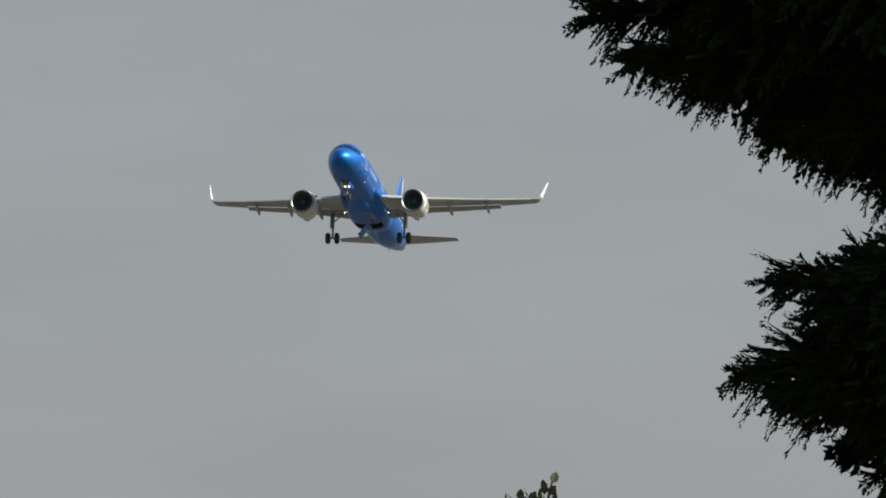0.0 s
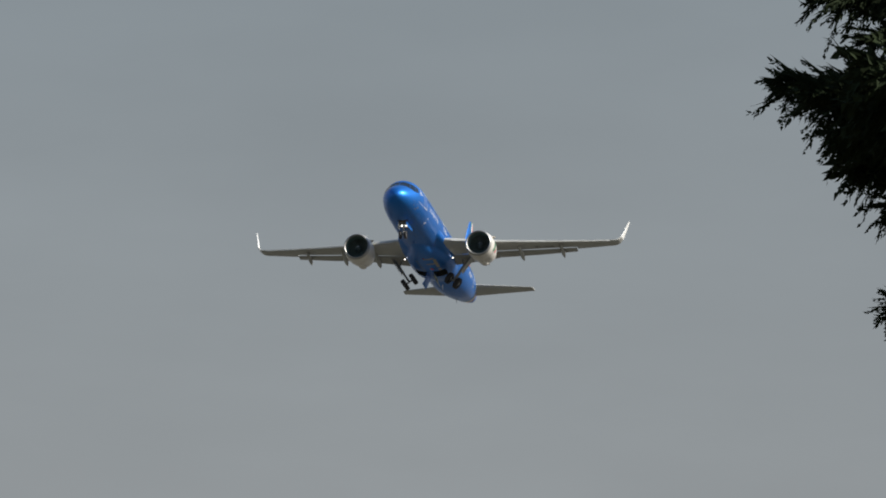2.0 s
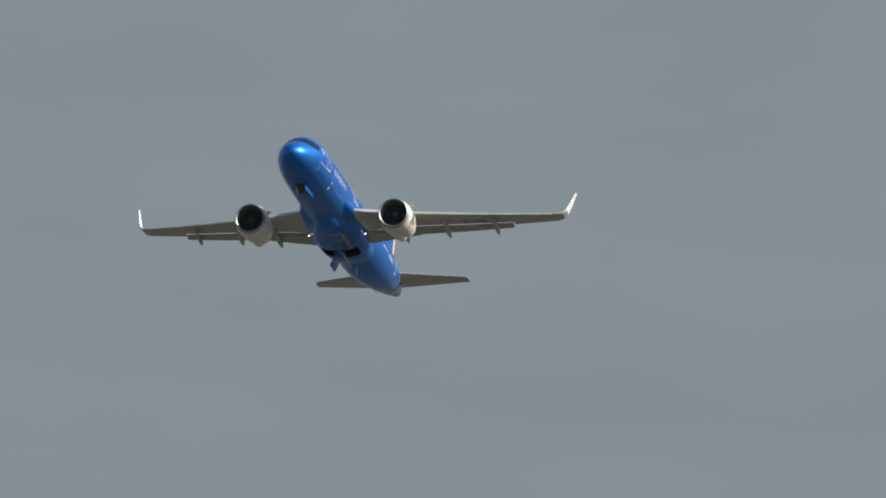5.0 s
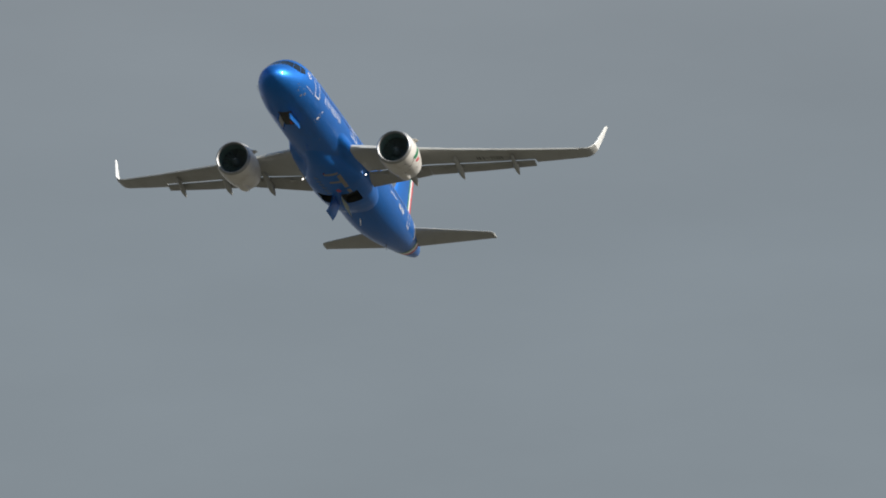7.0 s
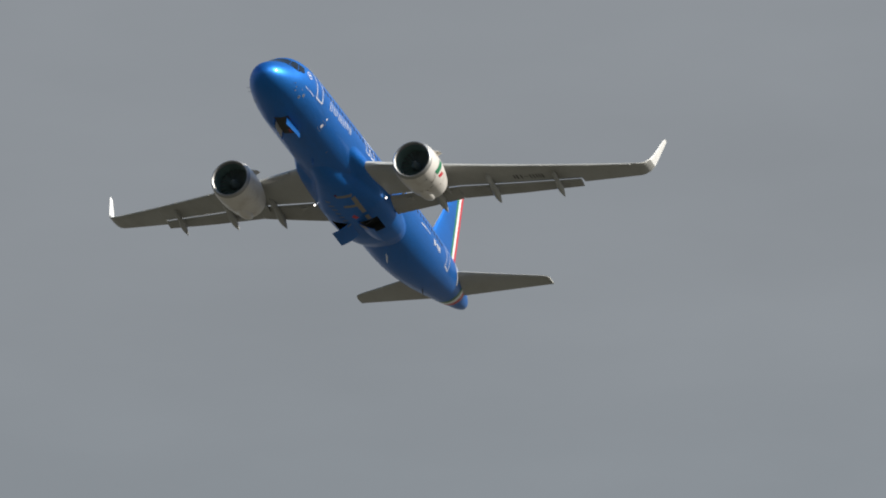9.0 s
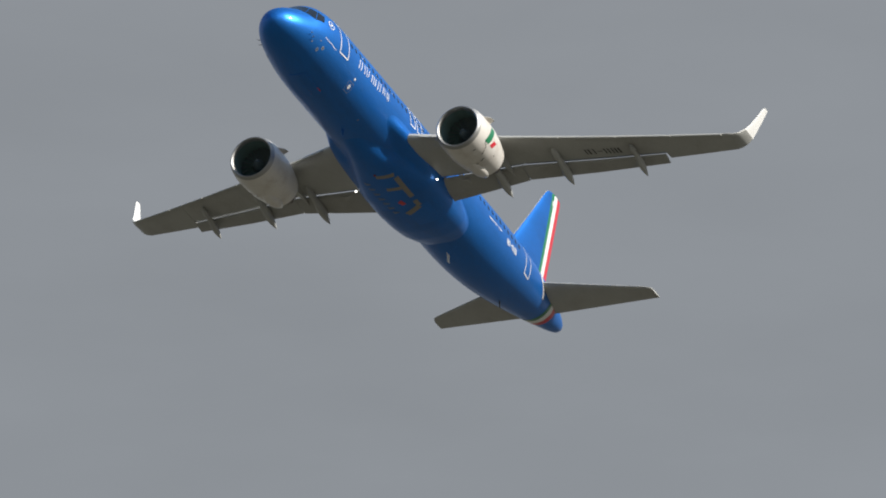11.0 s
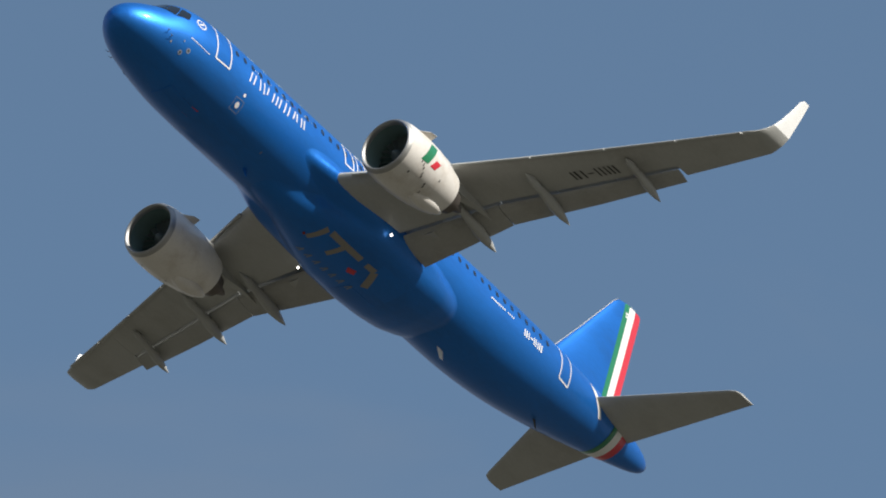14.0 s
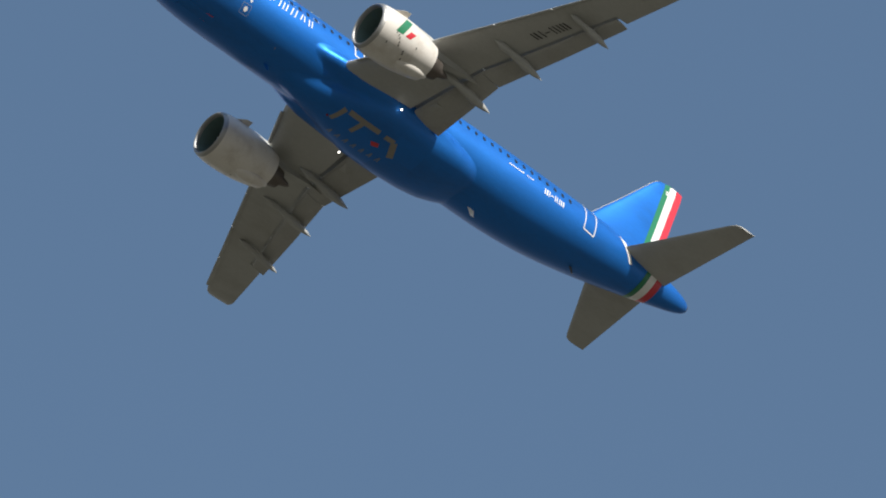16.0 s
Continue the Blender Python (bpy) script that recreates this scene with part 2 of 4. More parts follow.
# ---- the airliner: x forward, y to its left wing, z up; stations are metres aft of the nose ----
S0 = 16.5
FUSE = [  # station, centre height, half width, half height
    (0.0, -0.52, 0.03, 0.03), (0.06, -0.515, 0.26, 0.25), (0.25, -0.50, 0.56, 0.53), (0.6, -0.48, 0.87, 0.80), (1.1, -0.44, 1.15, 1.04), (1.6, -0.39, 1.34, 1.22), (2.0, -0.32, 1.47, 1.37),
    (2.6, -0.14, 1.64, 1.65), (3.2, -0.04, 1.77, 1.84), (4.0, 0.0, 1.88, 1.97), (5.0, 0.0, 1.95, 2.045), (7.0, 0.0, 1.975, 2.07), (12.0, 0.0, 1.975, 2.07),
    (18.0, 0.0, 1.975, 2.07), (23.5, 0.0, 1.975, 2.07), (25.5, 0.05, 1.94, 2.02), (27.5, 0.17, 1.84, 1.90), (29.5, 0.36, 1.66, 1.71), (31.5, 0.58, 1.40, 1.47),
    (33.3, 0.76, 1.10, 1.20), (34.8, 0.88, 0.80, 0.92), (36.0, 0.95, 0.55, 0.65), (36.5, 0.97, 0.42, 0.50), (36.8, 0.98, 0.31, 0.37), (36.95, 0.98, 0.22, 0.26)]
NST = np.array([f[0] for f in FUSE])


def fuse_at(s):
    """Centre height, half width and half height, eased between stations."""
    s = min(max(s, 0.0), 36.95)
    i = min(max(int(np.searchsorted(NST, s)) - 1, 0), len(FUSE) - 2)
    a, b = FUSE[i], FUSE[i + 1]
    pa, nb = FUSE[max(i - 1, 0)], FUSE[min(i + 2, len(FUSE) - 1)]
    h = b[0] - a[0]
    t = (s - a[0]) / h
    res = []
    for k in (1, 2, 3):
        ma = (b[k] - pa[k]) / max(b[0] - pa[0], 1e-6) * h
        mb = (nb[k] - a[k]) / max(nb[0] - a[0], 1e-6) * h
        if s < 0.26:
            res.append(a[k] + (b[k] - a[k]) * t)
            continue
        res.append((2 * t**3 - 3 * t**2 + 1) * a[k] + (t**3 - 2 * t**2 + t) * ma + (-2 * t**3 + 3 * t**2) * b[k] + (t**3 - t**2) * mb)
    return res


def skin(s, th, off=0.0):
    """A point on the fuselage at station s and angle th (radians, 0 at the left side, 90 degrees at the top)."""
    zc, ry, rz = fuse_at(s)
    return Vector((S0 - s, (ry + off) * math.cos(th), zc + (rz + off) * math.sin(th)))


def side_angle(s, z, side=1):
    zc, ry, rz = fuse_at(s)
    a = math.asin(max(-1.0, min(1.0, (z - zc) / rz)))
    return a if side > 0 else math.pi - a


def patch(corners, off=0.012, side=1, n=3, bm=None):
    """A thin painted patch that follows the fuselage: four corners (station, height)."""
    bm = bm or bmesh.new()
    (s0, z0), (s1, z1), (s2, z2), (s3, z3) = corners
    grid = []
    for i in range(n + 1):
        u = i / n
        row = []
        for j in range(2):
            a = (s0 + (s1 - s0) * u, z0 + (z1 - z0) * u)
            b = (s3 + (s2 - s3) * u, z3 + (z2 - z3) * u)
            s, z = (a, b)[j]
            row.append(bm.verts.new(skin(s, side_angle(s, z, side), off)))
        grid.append(row)
    for a, b in zip(grid, grid[1:]):
        bm.faces.new((a[0], b[0], b[1], a[1]) if side > 0 else (a[1], b[1], b[0], a[0]))
    return bm


def stroke(a, b, w, off=0.012, side=1, bm=None, n=6):
    """A painted line on the fuselage from a to b (station, height), w wide."""
    d = Vector((b[0] - a[0], b[1] - a[1]))
    p = Vector((-d.y, d.x)).normalized() * w / 2
    return patch(((a[0] - p.x, a[1] - p.y), (b[0] - p.x, b[1] - p.y), (b[0] + p.x, b[1] + p.y), (a[0] + p.x, a[1] + p.y)), off, side, n, bm)


def band(s0, s1, material, parent, name, off=0.012, slant=0.0):
    """A painted ring round the fuselage."""
    n = 48
    rings = []
    for s in (s0, (s0 + s1) / 2, s1):
        rings.append([skin(s + slant * math.sin(2 * math.pi * k / n), 2 * math.pi * k / n, off) for k in range(n)])
    return part(name, loft(rings, cap=False), material, parent)


airliner = new("airliner")
tagged(airliner, "metallic blue twin-engine airliner with grey wings, climbing after take-off", "airplane")


def build_fuselage():
    st = [0.0, 0.02, 0.06, 0.12, 0.25, 0.4, 0.6, 0.85, 1.1, 1.35, 1.6, 1.8, 2.0, 2.2, 2.4, 2.6, 2.8, 3.0, 3.2, 3.6, 4.0, 4.5, 5.0, 5.6, 6.3, 7.0] + [8 + 2 * k for k in range(8)] + [23.5 + 0.7 * k for k in range(19)] + [36.5, 36.8, 36.95]
    st = sorted(st)
    n = 64
    rings = []
    for s in st:
        zc, ry, rz = fuse_at(s)
        rings.append([(S0 - s, ry * math.cos(2 * math.pi * k / n), zc + rz * math.sin(2 * math.pi * k / n)) for k in range(n)])
    body = part("fuselage", loft(rings), BLUE, airliner, "metallic blue rounded fuselage")
    # cockpit glazing: three panes a side
    for side in (1, -1):
        for (b0, b1, t0, t1) in (((1.62, 89), (1.82, 46), (2.40, 89), (2.50, 57)), ((1.85, 45), (2.22, 23), (2.52, 56), (2.75, 43)), ((2.25, 22), (2.85, 17), (2.78, 42), (3.1, 31))):
            bm = bmesh.new()
            g = []
            for i in range(5):
                u = i / 4
                row = []
                for j in range(4):
                    v = j / 3
                    s = (b0[0] + (b1[0] - b0[0]) * u) * (1 - v) + (t0[0] + (t1[0] - t0[0]) * u) * v
                    th = (b0[1] + (b1[1] - b0[1]) * u) * (1 - v) + (t0[1] + (t1[1] - t0[1]) * u) * v
                    th = radians(th)
                    row.append(bm.verts.new(skin(s, th if side > 0 else math.pi - th, 0.014)))
                g.append(row)
            for a, b in zip(g, g[1:]):
                for j in range(3):
                    bm.faces.new((a[j], b[j], b[j + 1], a[j + 1]))
            part("cockpit_window", bm, GLASS, body, "dark cockpit window pane")
    # cabin windows
    for side in (1, -1):
        for k in range(42):
            s = 5.75 + 0.533 * k
            bm = bmesh.new()
            vs = []
            for q in range(10):
                a = 2 * math.pi * q / 10
                s_, z_ = s + 0.10 * math.copysign(abs(math.cos(a)) ** 0.7, math.cos(a)), 0.60 + 0.145 * math.copysign(abs(math.sin(a)) ** 0.7, math.sin(a))
                vs.append(bm.verts.new(skin(s_, side_angle(s_, z_, side), 0.012)))
            bm.faces.new(vs)
            part("cabin_window", bm, PANE, body, smooth=False)
    # white outlines of the doors
    for side in (1, -1):
        for s0, s1, z0, z1 in ((4.45, 5.33, -0.45, 1.45), (28.75, 29.5, -0.3, 1.45), (13.15, 13.72, 0.05, 1.1), (14.0, 14.57, 0.05, 1.1)):
            bm = bmesh.new()
            pts = [(s0, z0), (s1, z0), (s1, z1), (s0, z1), (s0, z0)]
            for a, b in zip(pts, pts[1:]):
                stroke(a, b, 0.06, 0.013, side, bm, 8)
            part("door_outline", bm, WHITE, body, "white painted door outline")
    return body


body = build_fuselage()


def build_markings():
    side = 1
    for side in (1, -1):
        # title under the windows: seven plain glyph bars
        glyphs = [[((0.0, 0), (0.14, 0.55)), ((0.26, 0), (0.40, 0.55))], [((0.1, 0), (0.1, 0.55))], [((0, 0), (0, 0.55)), ((0.2, 0.1), (0.3, 0.5))], [((0, 0), (0.12, 0.5)), ((0.24, 0), (0.36, 0.5)), ((0.46, 0), (0.58, 0.5))],
                  [((0.0, 0), (0.14, 0.55)), ((0.26, 0), (0.40, 0.55))], [((0.05, 0.1), (0.18, 0.55)), ((0.3, 0.1), (0.3, 0.5))], [((0.05, 0.05), (0.05, 0.5)), ((0.24, 0.05), (0.24, 0.5))]]
        x = 0.0
        for g, adv in zip(glyphs, (0.62, 0.38, 0.60, 0.82, 0.60, 0.58, 0.4)):
            bm = bmesh.new()
            for a, b in g:
                f = (lambda p: (6.6 + 0.96 * x + p[0], -0.22 + p[1])) if side > 0 else (lambda p: (6.6 + 3.9 - 0.96 * x - p[0], -0.22 + p[1]))
                stroke(f(a), f(b), 0.062, 0.012, side, bm, 3)
            part("lettering_bar", bm, WHITE, body, "white painted title bar")
            x += adv
        # large title above: plain slanted blocks
        for s, w, m in ((6.75, 0.5, WHITE), (7.75, 0.34, WHITE), (8.7, 0.55, WHITE), (9.4, 0.36, RED), (10.3, 0.6, WHITE)):
            part("title_block", patch(((s, 0.55), (s + w, 0.55), (s + w + 0.25, 1.50), (s + 0.25, 1.50)), 0.009, side), m, body, "painted title block")
        # type and registration bars
        for k in range(13):
            if k != 8:
                part("lettering_bar", stroke((23.4 + 0.13 * k, 0.12), (23.49 + 0.13 * k, 0.12), 0.085 if k < 9 else 0.06, 0.012, side, n=1), WHITE, body, "tiny white lettering bar")
        for a, w, h in ((0.0, 0.07, 0.34), (0.14, 0.09, 0.34), (0.31, 0.06, 0.34), (0.44, 0.20, 0.06), (0.71, 0.06, 0.34), (0.84, 0.06, 0.34), (1.0, 0.06, 0.34), (1.13, 0.07, 0.34), (1.27, 0.08, 0.34)):
            part("registration_bar", stroke((25.85 + a, 0.0), (25.85 + a + w, 0.0), h, 0.012, side, n=2), WHITE, body, "white registration bar")
        part("lettering_bar", stroke((3.0, -0.36), (4.1, -0.52), 0.028, 0.012, side), WHITE, body, "thin white lettering bar")
        # small warning marks and service panels low on the side
        for s, z, r, m in ((2.75, -0.66, 0.04, FADED), (3.1, -0.90, 0.10, FADED), (2.8, -1.10, 0.09, FADED), (3.1, -0.90, 0.05, BAY), (2.8, -1.10, 0.045, BAY), (6.6, -0.86, 0.07, WHITE), (6.5, -1.30, 0.11, WHITE), (2.2, -0.95, 0.04, METAL), (9.0, -1.8, 0.035, FADED)):
            bm = bmesh.new()
            n = 14
            vs = [bm.verts.new(skin(s + r * math.cos(2 * math.pi * k / n), side_angle(s, z + r * math.sin(2 * math.pi * k / n), side), 0.016 if m is BAY else 0.012)) for k in range(n)]
            bm.faces.new(vs)
            part("service_mark", bm, m, body, "small painted service mark")
        # thin frame round the service panel, and the round badge behind the cockpit
        for a, b in (((6.25, -1.08), (6.75, -1.08)), ((6.25, -1.52), (6.75, -1.52)), ((6.25, -1.08), (6.25, -1.52)), ((6.75, -1.08), (6.75, -1.52))):
            part("panel_line", stroke(a, b, 0.022, 0.012, side, n=3), FADED, body, "thin pale panel outline")
        bm = bmesh.new()
        ring = [[bm.verts.new(skin(3.55 + r * math.cos(q), side_angle(3.55, 0.62 + r * math.sin(q), side), 0.012)) for q in [2 * math.pi * k / 20 for k in range(20)]] for r in (0.20, 0.25)]
        for k in range(20):
            bm.faces.new((ring[0][k], ring[0][(k + 1) % 20], ring[1][(k + 1) % 20], ring[1][k]))
        part("badge_ring", bm, WHITE, body, "round white badge outline")
        part("badge_bar", stroke((3.42, 0.56), (3.68, 0.68), 0.07, 0.012, side, n=2), WHITE, body, "white badge bar")
        # raised sensor probes beside the nose
        for q, z in ((1.9, -0.62), (2.1, -0.78)):
            p = skin(q, side_angle(q, z, side))
            bm = bmesh.new()
            tube(bm, p, p + Vector((0.02, side * 0.10, -0.02)), 0.02, 0.015, 6)
            tube(bm, p + Vector((0.0, side * 0.10, -0.02)), p + Vector((0.16, side * 0.11, -0.02)), 0.014, 0.01, 6)
            part("sensor_probe", bm, METAL, body, "small metal air-data probe")
    part("belly_mark", stroke((5.0, -2.03), (5.4, -2.03), 0.10, 0.014), RED, body, "faded red mark under the nose")
    # tricolour rings before the tail cone
    for s0, s1, m, lab in ((33.6, 33.92, GREEN, "green tail band"), (33.92, 34.38, WHITE, "white tail band"), (34.38, 34.82, RED, "red tail band")):
        tagged(band(s0, s1, m, body, "tail_band", 0.012, 0.25), lab)
    # light sealing panel round the tailplane root
    for side in (1, -1):
        part("root_plate", patch(((31.25, 1.12), (32.25, 0.04), (32.45, 0.10), (31.72, 1.0)), 0.014, side, 8), WHITE, body, "light plate at the tailplane root")
    # bottom antennas and the drain mast
    for s, h, l in ((9.3, 0.26, 0.3), (22.9, 0.42, 0.45), (29.5, 0.36, 0.22)):
        zc, ry, rz = fuse_at(s)
        z = zc - rz
        rings = []
        for k, (dz, sc) in enumerate(((0.03, 1.0), (-h, 0.55))):
            rings.append([(S0 - s - (0.15 * k) - l * (x - 0.5) * sc, y * sc, z + dz) for x, y in ((0, 0), (0.4, 0.03), (1, 0), (0.4, -0.03))])
        part("antenna", loft(rings), BAY if s > 25 else (BLUE if s < 12 else WHITE), body, "small blade antenna under the belly")
    bm = lathe([(-0.03, 0.0), (-0.03, 0.20), (0.06, 0.225), (0.06, 0.0)], 20)
    part("exhaust_outlet", moved(bm, pose(S0 - 36.97, 0, 0.98)), DARK_METAL, body, "dark outlet at the tail tip")


build_markings()


FAIRING = [  # station, centre height, half width, depth
    (9.6, -1.5, 0.6, 0.45), (10.4, -1.40, 0.74, 0.71), (11.2, -1.30, 0.88, 0.98), (12.0, -1.20, 1.06, 1.21), (13.0, -1.12, 1.36, 1.38), (14.5, -1.08, 1.82, 1.52), (16.0, -1.1, 2.16, 1.56), (18.0, -1.12, 2.16, 1.54),
    (19.4, -1.14, 2.08, 1.43), (20.6, -1.2, 1.92, 1.18), (21.6, -1.15, 1.62, 0.97), (22.3, -1.1, 1.2, 0.76)]


WELL = (17.0, 18.7, 0.28, 1.42)  # stations and half widths of the open wheel wells


def build_fairing():
    """The wide fairing that joins wings and belly."""
    st = FAIRING
    n = 40
    rings = []
    for s, zc, ry, rz in st:
        ring = []
        for k in range(n):
            a = 2 * math.pi * k / n
            c, q = math.cos(a), math.sin(a)
            ring.append((S0 - s, ry * math.copysign(abs(c) ** (1.0 if q > 0 else 0.85), c), zc + rz * (0.6 * q if q > 0 else -abs(q) ** 0.9)))
        rings.append(ring)
    bm = loft(rings)
    for side in (1, -1):
        root_hump(bm, side)
    # a length of hull in the same skin, so that fairing and hull blend softly
    inner = []
    for s in (10.0, 12.0, 14.0, 16.0, 18.0, 20.0, 22.0, 23.2):
        inner.append([(S0 - s, 1.965 * math.cos(a), 2.06 * math.sin(a)) for a in [2 * math.pi * k / 48 for k in range(48)]])
    merge(bm, loft(inner))
    ob = part("belly_fairing", bm, BLUE, airliner, "blue belly fairing and wing-root fillets")
    wrap = ob.modifiers.new("wrap", "REMESH")
    wrap.mode, wrap.voxel_size, wrap.use_smooth_shade = "VOXEL", 0.07, True
    blend = ob.modifiers.new("blend", "SMOOTH")
    blend.factor, blend.iterations = 0.5, 44
    deps = bpy.context.evaluated_depsgraph_get()
    whole = bpy.data.meshes.new_from_object(ob.evaluated_get(deps))
    ob.modifiers.clear()
    bm = bmesh.new()
    bm.from_mesh(whole)
    tree = BVHTree.FromBMesh(bm)
    # cut the wells through the skin
    gone = []
    for f in bm.faces:
        c = f.calc_center_median()
        if WELL[0] < S0 - c.x < WELL[1] and WELL[2] < abs(c.y) < WELL[3] and c.z < -1.5:
            gone.append(f)
    bmesh.ops.delete(bm, geom=gone, context="FACES")
    bm.to_mesh(whole)
    bm.free()
    ob.data = whole
    return ob, tree


def belly_z(s, y):
    """Height of the fairing's underside."""
    hit = belly_tree.ray_cast(Vector((S0 - s, y, -6.0)), Vector((0, 0, 1)))
    return hit[0].z if hit[0] else -2.0


def merge(bm, other):
    """Adds another bmesh to bm."""
    bmesh.ops.recalc_face_normals(other, faces=other.faces)
    me = bpy.data.meshes.new("piece")
    other.to_mesh(me)
    other.free()
    bm.from_mesh(me)
    bpy.data.meshes.remove(me)


def root_hump(bm, side):
    """The rounded blend ahead of the wing root."""
    rings = []
    for s, y, z, ry, rz in ((10.3, 1.5, -0.66, 0.12, 0.10), (10.7, 1.48, -0.68, 0.34, 0.32), (11.2, 1.46, -0.74, 0.47, 0.42), (11.7, 1.45, -0.80, 0.59, 0.48), (12.3, 1.45, -0.88, 0.74, 0.52), (13.2, 1.45, -0.98, 0.88, 0.58), (15.5, 1.5, -1.06, 0.84, 0.70), (18.2, 1.5, -1.08, 0.78, 0.62), (19.6, 1.45, -1.08, 0.66, 0.5), (20.8, 1.4, -1.08, 0.4, 0.3)):
        rings.append([(S0 - s, side * (y + ry * math.cos(a)), z + rz * math.sin(a)) for a in [2 * math.pi * k / 24 for k in range(24)]])
    merge(bm, loft(rings))


fairing, belly_tree = build_fairing()


def foil(n=12, tk=0.12, x1=1.0, camber=0.015):
    """Aerofoil outline as (x along the chord, height), cut at x1."""
    def th(x):
        return 5 * tk * (0.2969 * math.sqrt(x) - 0.126 * x - 0.3516 * x * x + 0.2843 * x**3 - 0.1015 * x**4) + 0.002
    xs = [x1 * (1 - math.cos(math.pi * k / n)) / 2 for k in range(n + 1)]
    top = [(x, camber * 4 * x * (1 - x) + th(x)) for x in xs]
    low = [(x, camber * 4 * x * (1 - x) - th(x)) for x in xs]
    return top[::-1] + low[1:]


def le_s(y):
    return 12.52 + 0.52 * (y - 2.2)


def te_s(y):
    return 18.55 + 0.02 * (y - 2.0) if y < 6.4 else 18.64 + 0.300 * (y - 6.4)


def wz(y):
    return -1.02 + 0.098 * (y - 2.0) + 0.0024 * (y - 2.0) ** 2


def wing_sections(side, ys, x1):
    rings = []
    for y in ys:
        c = te_s(y) - le_s(y)
        tk = 0.140 - 0.045 * min(1.0, y / 12)
        rings.append([(S0 - le_s(y) - c * x, side * y, wz(y) + c * h) for x, h in foil(12, tk, x1)])
    return rings


def rod_pose(side, y, ds, dz):
    return Vector((S0 - le_s(y) - ds, side * y, wz(y) + dz))


def build_wing(side):
    w = part("wing", loft(wing_sections(side, (1.0, 2.2, 4.2, 6.4, 8.5, 11.0, 13.3), 0.69)), GREY, airliner, "grey swept wing with flaps slightly lowered")
    # outer panel and curved-up tip in one skin
    secs = []
    for y in (13.302, 15.0, 16.6):
        secs.append((y, le_s(y), wz(y), te_s(y) - le_s(y), 0.10, 0.0))
    y0, z0, s0 = 16.6, wz(16.6), le_s(16.6)
    for dy, dz, ds, c, cant in ((0.28, 0.07, 0.20, 1.48, 22), (0.52, 0.25, 0.45, 1.28, 45), (0.70, 0.55, 0.74, 1.08, 66), (0.82, 0.95, 1.05, 0.88, 74), (0.98, 1.60, 1.45, 0.68, 76), (1.13, 2.22, 1.80, 0.50, 76), (1.18, 2.38, 2.0, 0.34, 76)):
        secs.append((y0 + dy, s0 + ds, z0 + dz, c, 0.10, cant))
    def ring(sec):
        y, s, z, c, tk, cant = sec
        return [(S0 - s - c * x, side * (y - c * h * math.sin(radians(cant))), z + c * h * math.cos(radians(cant))) for x, h in foil(12, tk, 1.0)]
    part("outer_wing", loft([ring(q) for q in secs[:6]]), GREY, w)
    part("sharklet", loft([ring(q) for q in secs[5:]]), WHITE, w, "white upturned wing tip")
    # spoiler panels that roof the flap cove
    for a, b in ((1.0, 2.12), (2.15, 6.37), (6.40, 8.6), (8.62, 10.9), (10.92, 13.3)):
        rings = []
        for y in (a, b):
            c = te_s(y) - le_s(y)
            top = [(x, h) for x, h in foil(24, 0.140 - 0.045 * min(1.0, y / 12), 1.0) if h > 0 and 0.66 < x < 0.83]
            ring = [(S0 - le_s(y) - c * x, side * y, wz(y) + c * h) for x, h in top]
            rings.append(ring + [(p[0], p[1], p[2] - 0.05) for p in ring[::-1]])
        part("spoiler", loft(rings), GREY, w, "flat grey spoiler panel")
    # flaps, lowered and aft
    for a, b, dn in ((2.15, 6.37, 12), (6.40, 13.25, 11)):
        rings = []
        for y in (a, (a + b) / 2, b):
            c = te_s(y) - le_s(y)
            fc = (0.30 if y < 6.41 else 0.31) * c
            o = Vector((S0 - le_s(y) - 0.725 * c - 0.05, side * y, wz(y) - 0.010 * c - 0.075))
            ca, sa = math.cos(radians(dn)), math.sin(radians(dn))
            rings.append([(o.x - fc * (x * ca + h * sa), o.y, o.z + fc * (h * ca - x * sa)) for x, h in foil(8, 0.15, 1.0)])
        part("flap", loft(rings), FLAP_GREY, w, "grey trailing flap, slightly lowered")
    # slats along the leading edge, drooped
    for a, b in ((2.75, 5.05), (6.45, 9.0), (9.06, 11.6), (11.66, 14.1), (14.16, 16.4)):
        rings = []
        for y in (a, b):
            c = te_s(y) - le_s(y)
            sc = 0.40 + 0.05 * c
            o = Vector((S0 - le_s(y) + 0.17, side * y, wz(y) - 0.13))
            prof = [(0, 0), (0.03, 0.07), (0.12, 0.14), (0.35, 0.22), (0.7, 0.30), (1.0, 0.33), (0.7, 0.25), (0.35, 0.12), (0.2, -0.02), (0.16, -0.08), (0.06, -0.07)]
            rings.append([(o.x - sc * x, o.y, o.z + sc * h * 0.8) for x, h in prof])
        part("slat", loft(rings), GREY, w, "drooped grey leading-edge slat")
    # canoe fairings of the flap tracks
    for y, s_end, z_end, ln, r in ((5.15, 19.35, -1.42, 3.3, 0.23), (8.4, 19.75, -0.98, 3.2, 0.21), (12.05, 20.75, -0.48, 2.6, 0.18)):
        rings = []
        top = wz(y) - 0.22
        for k in range(11):
            u = k / 10
            rr = r * max(0.04, math.sin(math.pi * min(1.0, u * 0.5 + 0.06)) if u < 0.6 else math.cos((u - 0.6) / 0.4 * math.pi / 2) ** 0.8 * 0.97)
            if u < 0.3:
                rr = r * max(0.05, math.sqrt(u / 0.3) * 0.97)
            s = s_end - ln * (1 - u)
            z = top + (z_end - top) * u**1.4
            rings.append([(S0 - s, side * y + rr * math.cos(a), z + 1.35 * rr * math.sin(a)) for a in [2 * math.pi * q / 14 for q in range(14)]])
